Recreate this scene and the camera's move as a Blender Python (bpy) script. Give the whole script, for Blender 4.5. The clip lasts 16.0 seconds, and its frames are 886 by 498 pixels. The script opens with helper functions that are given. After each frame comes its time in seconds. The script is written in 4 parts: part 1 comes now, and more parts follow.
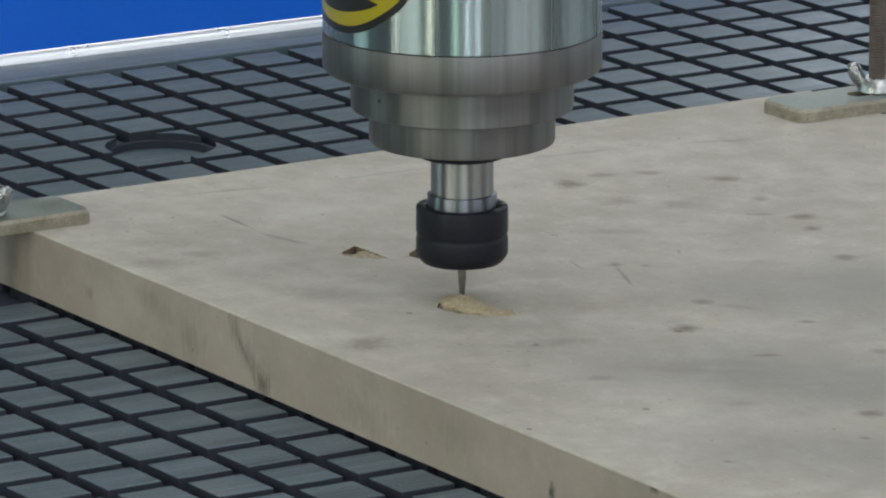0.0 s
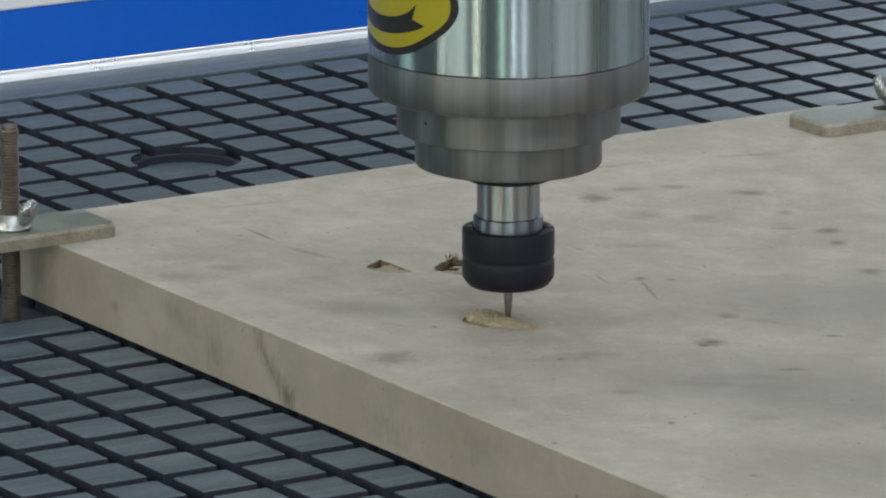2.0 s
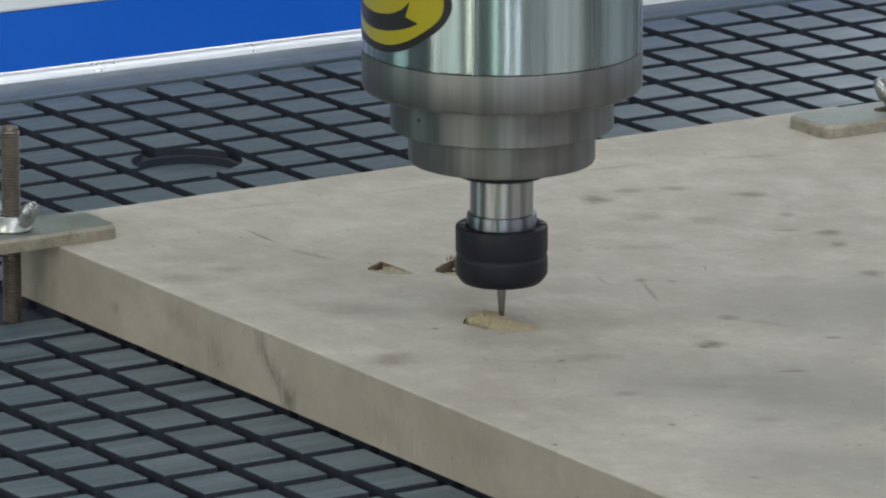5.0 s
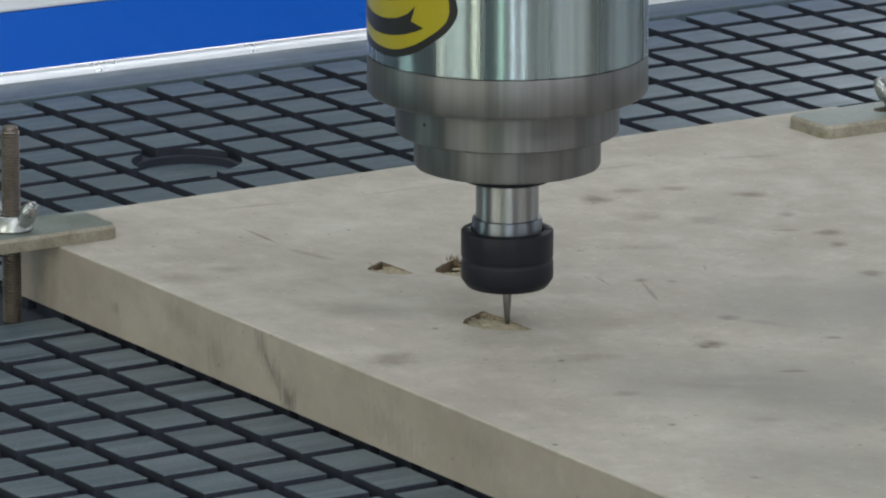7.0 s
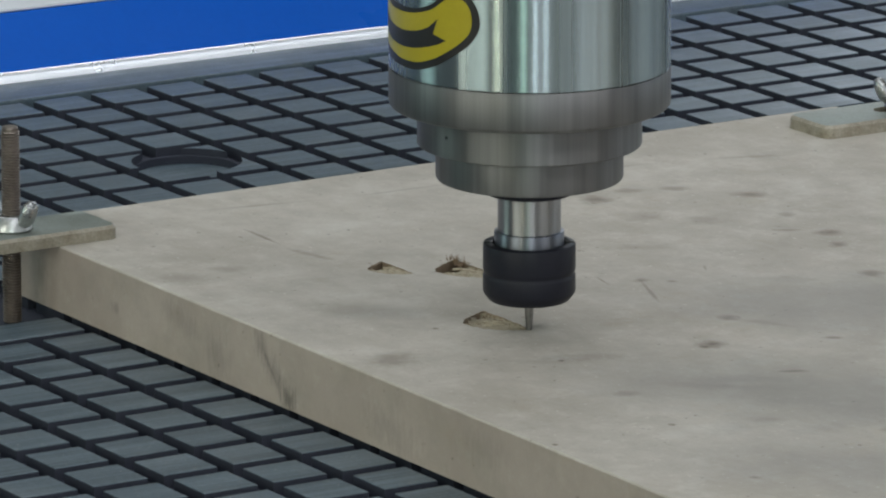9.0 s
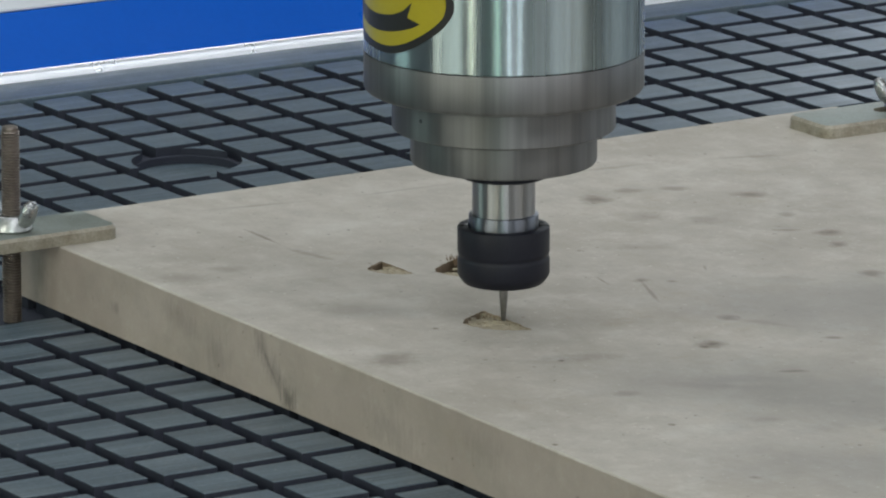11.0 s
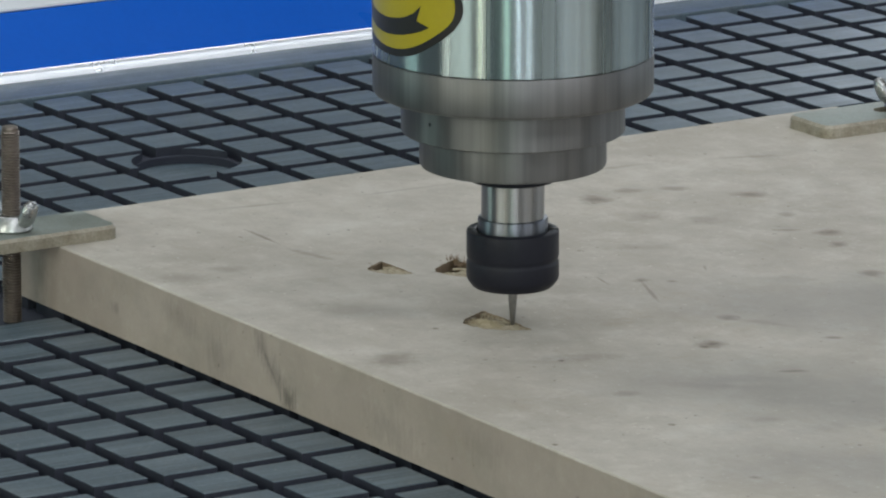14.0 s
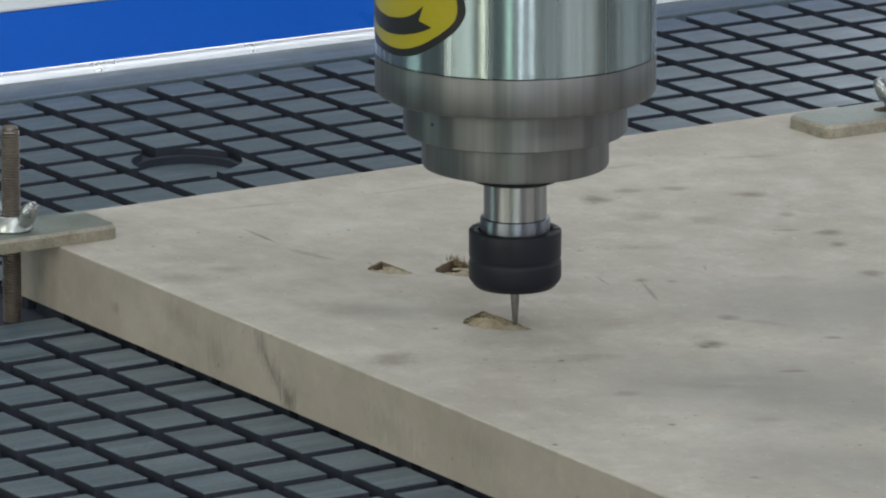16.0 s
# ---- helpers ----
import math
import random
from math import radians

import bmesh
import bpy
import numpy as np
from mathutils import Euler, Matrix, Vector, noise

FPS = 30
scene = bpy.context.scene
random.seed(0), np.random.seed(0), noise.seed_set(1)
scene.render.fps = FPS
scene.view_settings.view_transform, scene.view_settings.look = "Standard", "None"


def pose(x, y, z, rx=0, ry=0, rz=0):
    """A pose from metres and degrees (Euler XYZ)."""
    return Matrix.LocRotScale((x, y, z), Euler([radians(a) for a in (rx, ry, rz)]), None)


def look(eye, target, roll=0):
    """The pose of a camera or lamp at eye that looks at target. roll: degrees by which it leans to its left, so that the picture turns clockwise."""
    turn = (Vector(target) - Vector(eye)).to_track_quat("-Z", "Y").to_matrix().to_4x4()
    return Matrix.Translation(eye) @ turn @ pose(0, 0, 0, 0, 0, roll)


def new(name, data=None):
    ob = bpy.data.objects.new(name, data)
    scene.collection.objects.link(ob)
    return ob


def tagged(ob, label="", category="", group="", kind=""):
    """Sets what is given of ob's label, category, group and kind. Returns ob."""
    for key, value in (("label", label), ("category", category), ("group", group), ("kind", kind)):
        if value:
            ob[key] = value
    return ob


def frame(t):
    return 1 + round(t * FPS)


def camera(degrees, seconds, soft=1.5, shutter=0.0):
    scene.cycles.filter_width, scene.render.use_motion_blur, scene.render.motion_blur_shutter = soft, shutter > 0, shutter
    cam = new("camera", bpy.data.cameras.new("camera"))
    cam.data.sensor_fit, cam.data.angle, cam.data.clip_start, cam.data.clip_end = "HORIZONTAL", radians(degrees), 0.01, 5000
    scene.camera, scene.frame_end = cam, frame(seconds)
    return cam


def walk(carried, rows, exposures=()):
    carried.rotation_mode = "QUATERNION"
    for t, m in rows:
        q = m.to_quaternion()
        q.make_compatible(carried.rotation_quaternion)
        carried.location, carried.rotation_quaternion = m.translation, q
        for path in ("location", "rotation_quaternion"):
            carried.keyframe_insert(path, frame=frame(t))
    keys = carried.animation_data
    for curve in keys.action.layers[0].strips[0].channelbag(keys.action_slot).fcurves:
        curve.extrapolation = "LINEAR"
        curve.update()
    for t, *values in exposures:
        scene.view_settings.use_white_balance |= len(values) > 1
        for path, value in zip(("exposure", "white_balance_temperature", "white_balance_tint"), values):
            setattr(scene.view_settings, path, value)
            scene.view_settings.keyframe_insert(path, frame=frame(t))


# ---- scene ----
cam = camera(6.902, 16.0, soft=2.1)
EYE = Vector((3.0593, -1.6531, 0.7789))


def aim(yaw, pitch):
    a, b = radians(yaw), radians(pitch)
    return look(EYE, EYE + Vector((math.cos(a) * math.cos(b), math.sin(a) * math.cos(b), math.sin(b))))


walk(cam, [
    (0.0, aim(147.931, -13.767)),
    (0.5, aim(148.032, -13.686)),
    (1.0, aim(148.106, -13.659)),
    (1.5, aim(148.133, -13.659)),
    (2.0, aim(148.133, -13.659)),
    (2.5, aim(148.140, -13.646)),
    (16.0, aim(148.140, -13.646)),
], exposures=[(0.0, -0.08), (2.5, -0.12), (4.0, -0.05), (7.0, -0.07), (8.5, -0.12), (9.2, -0.12), (11.5, -0.04), (16.0, -0.02)])

# ---- sky, large lights ----
world = bpy.data.worlds.new("workshop_sky")
scene.world = world
world.use_nodes = True
sky = world.node_tree.nodes.new("ShaderNodeTexSky")
sky.sky_type, sky.sun_disc, sky.sun_elevation, sky.sun_rotation = "NISHITA", False, radians(40), radians(60)
world.node_tree.links.new(sky.outputs[0], world.node_tree.nodes["Background"].inputs[0])
world.node_tree.nodes["Background"].inputs[1].default_value = 0.1

# the hall: floor 0.85 m under the table top
X0, X1, Y0, Y1, ZF, ZC = -4.0, 6.0, -5.0, 5.0, -0.85, 3.4


def area(name, eye, target, sx, sy, power, colour=(1, 1, 1)):
    d = bpy.data.lights.new(name, "AREA")
    d.shape, d.size, d.size_y, d.energy, d.color = "RECTANGLE", sx, sy, power, colour
    ob = new(name, d)
    ob.matrix_world = look(eye, target)
    return ob


# unseen skylights in the ceiling and windows in the walls, added as light sources: middle, half width, power, colour
SKY_Y = 0.1
SKYLIGHTS = [(-1.6, 1.2), (1.2, 1.2), (4.0, 1.2)]
for (sx, w), power in zip(SKYLIGHTS, (66, 34, 102)):
    area("added_skylight_lamp", (sx, SKY_Y, ZC + 0.02), (sx, SKY_Y, 0), w, 5.0, power, (0.96, 0.99, 1.0))
WINDOWS_NORTH = [(-2.6, 0.5, 9, (0.93, 0.97, 1.0)), (1.4, 2.3, 24, (0.93, 0.97, 1.0))]
# east and south ones are set where they mirror as streaks in the spindle
WINDOWS_EAST = [(-4.30, 0.42, 34, (0.74, 1.0, 0.80)), (-2.98, 0.14, 32, (0.93, 0.98, 1.0)), (-2.02, 0.14, 24, (0.93, 0.98, 1.0)), (2.35, 2.0, 19, (0.93, 0.97, 1.0))]
WINDOWS_SOUTH = [(3.55, 0.20, 34, (1.0, 0.98, 0.74)), (1.95, 0.75, 44, (0.96, 1.0, 0.86)), (0.75, 0.22, 17, (1.0, 1.0, 0.82)), (-2.75, 0.85, 36, (0.72, 1.0, 0.90))]
# added to lift the sheen on the far squares
WINDOWS_WEST = [(4.05, 0.85, 22, (0.93, 0.97, 1.0))]
WLO, WHI = 0.1, 2.6
for at, half, power, tint in WINDOWS_NORTH:
    area("added_window_lamp", (at, Y1 + 0.05, (WLO + WHI) / 2), (at, 0, (WLO + WHI) / 2), 2 * half, WHI - WLO, power, tint)
for at, half, power, tint in WINDOWS_EAST:
    area("added_window_lamp", (X1 + 0.05, at, (WLO + WHI) / 2), (0, at, (WLO + WHI) / 2), 2 * half, WHI - WLO, power, tint)
for at, half, power, tint in WINDOWS_WEST:
    area("added_window_lamp", (X0 - 0.05, at, (WLO + WHI) / 2), (0, at, (WLO + WHI) / 2), 2 * half, WHI - WLO, power, tint)
for at, half, power, tint in WINDOWS_SOUTH:
    area("added_window_lamp", (at, Y0 - 0.05, (WLO + WHI) / 2), (at, 0, (WLO + WHI) / 2), 2 * half, WHI - WLO, power, tint)


# ---- materials ----
class Nodes:
    """A principled material and short ways to add to it."""

    def __init__(self, name, rough=0.5, metal=0.0, spec=0.5):
        self.m = bpy.data.materials.new(name)
        self.m.use_nodes = True
        self.t = self.m.node_tree
        self.b = self.t.nodes["Principled BSDF"]
        self.b.inputs["Roughness"].default_value = rough
        self.b.inputs["Metallic"].default_value = metal
        self.b.inputs["Specular IOR Level"].default_value = spec

    def n(self, kind, **inputs):
        node = self.t.nodes.new(kind)
        for k, v in inputs.items():
            self.put(node, k.replace("_", " "), v)
        return node

    def put(self, node, key, v):
        s = node.inputs[int(key)] if key.isdigit() else node.inputs[key]
        if isinstance(v, bpy.types.NodeSocket):
            self.t.links.new(v, s)
        else:
            s.default_value = v

    def maths(self, op, a, b=0.0, clamp=False):
        node = self.t.nodes.new("ShaderNodeMath")
        node.operation, node.use_clamp = op, clamp
        self.put(node, "0", a), self.put(node, "1", b)
        return node.outputs[0]

    def place(self, sx=1, sy=1, sz=1, world_space=True):
        src = self.n("ShaderNodeNewGeometry").outputs["Position"] if world_space else self.n("ShaderNodeTexCoord").outputs["Object"]
        mp = self.n("ShaderNodeMapping")
        mp.inputs["Scale"].default_value = (sx, sy, sz)
        self.t.links.new(src, mp.inputs["Vector"])
        return mp.outputs[0]

    def noise(self, vec, scale, detail=4.0, rough=0.55):
        node = self.n("ShaderNodeTexNoise", Vector=vec, Scale=scale, Detail=detail, Roughness=rough)
        return node.outputs["Fac"]

    def span(self, fac, lo, hi, a=0.0, b=1.0):
        node = self.n("ShaderNodeMapRange")
        for i, v in zip((0, 1, 2, 3, 4), (fac, lo, hi, a, b)):
            self.put(node, str(i), v)
        return node.outputs[0]

    def mix(self, fac, a, b, kind="MIX"):
        node = self.t.nodes.new("ShaderNodeMix")
        node.data_type, node.blend_type = "RGBA", kind
        self.put(node, "0", fac)
        for i, v in ((6, a), (7, b)):
            if isinstance(v, bpy.types.NodeSocket):
                self.t.links.new(v, node.inputs[i])
            else:
                node.inputs[i].default_value = (*v, 1) if len(v) == 3 else v
        return node.outputs[2]

    def colour(self, c):
        if isinstance(c, bpy.types.NodeSocket):
            self.t.links.new(c, self.b.inputs["Base Color"])
        else:
            self.b.inputs["Base Color"].default_value = (*c, 1)

    def bump(self, height, strength=0.2, distance=0.001):
        node = self.n("ShaderNodeBump", Strength=strength, Distance=distance, Height=height)
        self.t.links.new(node.outputs[0], self.b.inputs["Normal"])

    def rough(self, v):
        self.t.links.new(v, self.b.inputs["Roughness"])


def plain(name, base, dark, rough=0.5, metal=0.0, scale=40.0, fine=400.0, bump=0.15, stretch=(1, 1, 1), spec=0.5, rspan=0.12, own=True):
    """Two scales of variation between two colours, with a little relief."""
    k = Nodes(name, rough, metal, spec)
    v = k.place(*stretch, world_space=not own)
    big, small = k.noise(v, scale), k.noise(v, fine, 2.0)
    f = k.maths("ADD", k.maths("MULTIPLY", big, 0.65), k.maths("MULTIPLY", small, 0.35))
    k.colour(k.mix(k.span(f, 0.32, 0.68), dark, base))
    k.rough(k.span(big, 0.3, 0.7, rough - rspan / 2, rough + rspan / 2))
    k.bump(small, bump, 0.0006)
    return k.m


T = 0.0295  # the board's thickness


def board_material(edge=False):
    k = Nodes("fibreboard_cut_edge" if edge else "raw_fibreboard", 0.62, 0.0, 0.35)
    v = k.place()
    grain = k.noise(k.place(14, 70, 30), 1.0, 6.0, 0.6)
    cloud = k.noise(v, 9.0, 5.0, 0.6)
    fine = k.noise(v, 900.0, 2.0)
    pale, dull = ((0.448, 0.378, 0.332), (0.334, 0.276, 0.240)) if edge else ((0.487, 0.450, 0.397), (0.387, 0.351, 0.300))
    col = k.mix(k.span(cloud, 0.35, 0.68), dull, pale)
    col = k.mix(k.maths("MULTIPLY", k.span(grain, 0.52, 0.75), 0.30), col, (0.31, 0.27, 0.205))
    col = k.mix(k.maths("MULTIPLY", k.span(fine, 0.3, 0.7), 0.16), col, (0.30, 0.26, 0.20))
    blot = k.noise(v, 38.0, 6.0, 0.7)
    col = k.mix(k.maths("MULTIPLY", k.span(blot, 0.49, 0.68), 0.38), col, (0.27, 0.245, 0.205))
    col = k.mix(k.maths("MULTIPLY", k.span(blot, 0.48, 0.32), 0.0 if edge else 0.42), col, (0.58, 0.56, 0.51))
    mott = k.noise(v, 170.0, 4.0, 0.7)
    col = k.mix(k.maths("MULTIPLY", k.span(mott, 0.54, 0.72), 0.20), col, (0.27, 0.245, 0.205))
    col = k.mix(k.maths("MULTIPLY", k.span(mott, 0.44, 0.30), 0.10 if edge else 0.17), col, (0.58, 0.56, 0.50))
    scuff = k.noise(k.place(60, 420, 30), 1.0, 5.0, 0.7)
    col = k.mix(k.maths("MULTIPLY", k.span(scuff, 0.60, 0.74), 0.28), col, (0.25, 0.22, 0.18))
    fleck = k.noise(v, 260.0, 2.0, 0.5)
    col = k.mix(k.maths("MULTIPLY", k.span(fleck, 0.71, 0.76), 0.55), col, (0.14, 0.12, 0.095))
    rub = k.noise(v, 21.0, 6.0, 0.75)
    col = k.mix(k.maths("MULTIPLY", k.span(rub, 0.57, 0.72), 0.30), col, (0.30, 0.235, 0.155))
    chip = k.noise(v, 330.0, 2.0, 0.5)
    col = k.mix(k.maths("MULTIPLY", k.span(chip, 0.69, 0.74), 0.0 if edge else 0.38), col, (0.66, 0.63, 0.57))
    warp = k.noise(v, 120.0, 4.0, 0.65)
    mid = k.noise(v, 45.0, 3.0, 0.6)
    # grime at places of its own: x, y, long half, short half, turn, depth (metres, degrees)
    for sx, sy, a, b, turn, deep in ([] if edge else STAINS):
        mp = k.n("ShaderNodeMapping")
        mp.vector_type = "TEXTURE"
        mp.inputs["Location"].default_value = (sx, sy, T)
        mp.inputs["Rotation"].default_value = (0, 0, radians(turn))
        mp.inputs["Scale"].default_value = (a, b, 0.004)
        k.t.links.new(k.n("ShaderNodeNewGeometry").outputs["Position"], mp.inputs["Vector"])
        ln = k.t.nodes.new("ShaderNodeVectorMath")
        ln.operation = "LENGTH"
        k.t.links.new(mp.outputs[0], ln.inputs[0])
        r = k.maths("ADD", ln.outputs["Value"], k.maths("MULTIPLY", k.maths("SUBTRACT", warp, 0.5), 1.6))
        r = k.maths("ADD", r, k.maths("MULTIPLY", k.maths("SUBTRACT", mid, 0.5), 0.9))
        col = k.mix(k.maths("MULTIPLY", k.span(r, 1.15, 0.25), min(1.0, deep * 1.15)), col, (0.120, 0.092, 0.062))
    # wide grey patches that paint soft shade into the face: x, y, half lengths, turn, depth
    for sx, sy, a, b, turn, deep in ([] if edge else PAINTED_SHADE):
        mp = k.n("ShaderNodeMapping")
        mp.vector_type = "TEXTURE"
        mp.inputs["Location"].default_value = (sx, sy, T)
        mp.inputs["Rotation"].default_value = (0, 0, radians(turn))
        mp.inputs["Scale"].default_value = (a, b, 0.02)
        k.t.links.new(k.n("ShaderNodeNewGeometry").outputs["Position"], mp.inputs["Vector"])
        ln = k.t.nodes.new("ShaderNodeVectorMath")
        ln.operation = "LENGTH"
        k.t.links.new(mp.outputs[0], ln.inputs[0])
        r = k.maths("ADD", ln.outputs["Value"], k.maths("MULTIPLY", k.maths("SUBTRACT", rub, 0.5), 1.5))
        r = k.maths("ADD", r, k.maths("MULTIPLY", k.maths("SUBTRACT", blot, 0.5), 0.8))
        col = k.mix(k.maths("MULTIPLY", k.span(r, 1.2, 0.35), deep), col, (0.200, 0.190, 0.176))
    # grime on the cut edge
    for sx, sz, a, b, turn, deep in (EDGE_STAINS if edge else []):
        mp = k.n("ShaderNodeMapping")
        mp.vector_type = "TEXTURE"
        mp.inputs["Location"].default_value = (sx, -0.162, sz)
        mp.inputs["Rotation"].default_value = (0, radians(turn), 0)
        mp.inputs["Scale"].default_value = (a, 0.002, b)
        k.t.links.new(k.n("ShaderNodeNewGeometry").outputs["Position"], mp.inputs["Vector"])
        ln = k.t.nodes.new("ShaderNodeVectorMath")
        ln.operation = "LENGTH"
        k.t.links.new(mp.outputs[0], ln.inputs[0])
        r = k.maths("ADD", ln.outputs["Value"], k.maths("MULTIPLY", k.maths("SUBTRACT", k.noise(k.place(1.0, 1, 0.22), 520.0, 5.0, 0.7), 0.5), 3.2))
        col = k.mix(k.maths("MULTIPLY", k.span(r, 1.2, 0.2), deep), col, (0.06, 0.055, 0.05))
    k.colour(col)
    k.bump(fine, 0.10, 0.0004)
    return k.m


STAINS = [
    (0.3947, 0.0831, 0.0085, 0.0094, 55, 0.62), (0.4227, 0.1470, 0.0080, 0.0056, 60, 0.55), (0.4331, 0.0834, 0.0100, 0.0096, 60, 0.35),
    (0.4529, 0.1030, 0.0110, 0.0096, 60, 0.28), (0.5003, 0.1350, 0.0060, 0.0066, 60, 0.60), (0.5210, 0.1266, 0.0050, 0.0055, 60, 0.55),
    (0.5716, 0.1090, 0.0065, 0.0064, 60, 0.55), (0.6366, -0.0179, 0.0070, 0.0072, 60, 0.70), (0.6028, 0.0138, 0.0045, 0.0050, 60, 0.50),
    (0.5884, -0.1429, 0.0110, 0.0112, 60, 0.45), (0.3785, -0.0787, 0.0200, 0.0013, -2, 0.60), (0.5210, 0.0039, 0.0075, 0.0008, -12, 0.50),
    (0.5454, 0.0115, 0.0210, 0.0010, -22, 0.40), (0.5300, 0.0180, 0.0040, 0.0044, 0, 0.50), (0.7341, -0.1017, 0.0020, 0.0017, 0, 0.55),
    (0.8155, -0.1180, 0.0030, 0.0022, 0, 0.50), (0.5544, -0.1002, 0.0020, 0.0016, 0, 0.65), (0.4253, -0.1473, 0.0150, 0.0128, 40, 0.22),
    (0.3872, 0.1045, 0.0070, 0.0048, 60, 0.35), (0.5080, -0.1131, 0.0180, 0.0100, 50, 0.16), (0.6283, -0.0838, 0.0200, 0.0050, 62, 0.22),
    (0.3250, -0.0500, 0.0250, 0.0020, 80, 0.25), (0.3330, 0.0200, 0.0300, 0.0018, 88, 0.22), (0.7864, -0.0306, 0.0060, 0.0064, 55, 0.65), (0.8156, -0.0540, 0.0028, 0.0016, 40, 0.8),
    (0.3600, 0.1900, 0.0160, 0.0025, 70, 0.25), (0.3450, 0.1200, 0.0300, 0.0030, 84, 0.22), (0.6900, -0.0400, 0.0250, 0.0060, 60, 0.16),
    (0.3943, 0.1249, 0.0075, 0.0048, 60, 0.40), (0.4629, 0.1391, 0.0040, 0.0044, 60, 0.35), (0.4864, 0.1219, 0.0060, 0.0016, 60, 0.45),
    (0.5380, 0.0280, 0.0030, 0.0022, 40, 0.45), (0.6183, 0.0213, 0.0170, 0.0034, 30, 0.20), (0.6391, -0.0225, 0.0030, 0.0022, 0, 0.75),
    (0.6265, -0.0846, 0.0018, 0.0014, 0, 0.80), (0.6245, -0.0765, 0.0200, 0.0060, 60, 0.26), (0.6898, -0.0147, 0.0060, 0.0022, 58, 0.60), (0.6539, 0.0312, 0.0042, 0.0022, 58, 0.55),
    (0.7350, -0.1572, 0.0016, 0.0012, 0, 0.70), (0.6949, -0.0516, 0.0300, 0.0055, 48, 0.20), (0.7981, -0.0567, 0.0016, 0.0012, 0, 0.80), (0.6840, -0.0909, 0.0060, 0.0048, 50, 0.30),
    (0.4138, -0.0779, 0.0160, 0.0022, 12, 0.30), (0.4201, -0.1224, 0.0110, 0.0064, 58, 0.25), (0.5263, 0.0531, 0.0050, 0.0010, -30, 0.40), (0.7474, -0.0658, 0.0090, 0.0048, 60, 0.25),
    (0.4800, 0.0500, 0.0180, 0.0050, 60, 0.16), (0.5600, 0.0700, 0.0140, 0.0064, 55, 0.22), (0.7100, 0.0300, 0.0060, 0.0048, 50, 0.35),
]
# shade put into the board's colour, mostly on its right half
PAINTED_SHADE = [(0.735, -0.020, 0.110, 0.052, 35, 0.55), (0.840, -0.060, 0.090, 0.050, 40, 0.50), (0.600, 0.060, 0.080, 0.050, 55, 0.38), (0.660, 0.110, 0.110, 0.065, 50, 0.42), (0.5196, -0.1054, 0.022, 0.012, 58, 0.25)]
EDGE_STAINS = [(0.5175, 0.0225, 0.0085, 0.0056, 58, 0.34), (0.5280, 0.0130, 0.0100, 0.0060, 44, 0.34), (0.5395, 0.0045, 0.0075, 0.0056, 35, 0.62), (0.5245, 0.0150, 0.0080, 0.0012, 50, 0.3), (0.3947, 0.012, 0.0035, 0.0030, 0, 0.30),
               (0.4814, 0.010, 0.0100, 0.0100, 20, 0.22), (0.3300, 0.014, 0.0040, 0.0120, 0, 0.28), (0.7588, 0.0097, 0.0022, 0.0040, 0, 0.9), (0.8296, 0.0288, 0.0030, 0.0022, 0, 0.8),
               (0.4500, 0.020, 0.0160, 0.0060, 10, 0.20), (0.6200, 0.010, 0.0200, 0.0080, 8, 0.18), (0.6900, 0.018, 0.0180, 0.0070, -8, 0.15)]


def tile_material():
    k = Nodes("grey_phenolic_board", 0.36, 0.0, 0.5)
    streak = k.noise(k.place(430, 7, 40), 1.0, 4.0, 0.65)
    broad = k.noise(k.place(120, 3, 40), 1.0, 2.0, 0.5)
    dust = k.noise(k.place(), 30.0, 5.0, 0.65)
    rnd = k.n("ShaderNodeObjectInfo").outputs["Random"]
    f = k.maths("ADD", k.maths("MULTIPLY", streak, 0.7), k.maths("MULTIPLY", broad, 0.3))
    col = k.mix(k.span(f, 0.41, 0.60), (0.038, 0.059, 0.077), (0.106, 0.147, 0.178))
    col = k.mix(k.maths("MULTIPLY", k.span(dust, 0.5, 0.75), 0.30), col, (0.20, 0.20, 0.19))
    col = k.mix(k.maths("MULTIPLY", rnd, 0.22), col, (0.055, 0.068, 0.078))
    speck = k.noise(k.place(), 700.0, 1.0)
    col = k.mix(k.maths("MULTIPLY", k.span(speck, 0.70, 0.76), 0.25), col, (0.36, 0.34, 0.30))
    pit = k.noise(k.place(), 520.0, 3.0, 0.7)
    col = k.mix(k.maths("MULTIPLY", k.span(pit, 0.50, 0.66), 0.42), col, (0.028, 0.042, 0.052))
    col = k.mix(k.maths("MULTIPLY", k.span(pit, 0.48, 0.34), 0.24), col, (0.16, 0.215, 0.24))
    k.colour(col)
    k.rough(k.span(dust, 0.3, 0.7, 0.29, 0.45))
    k.bump(streak, 0.25, 0.0004)
    return k.m


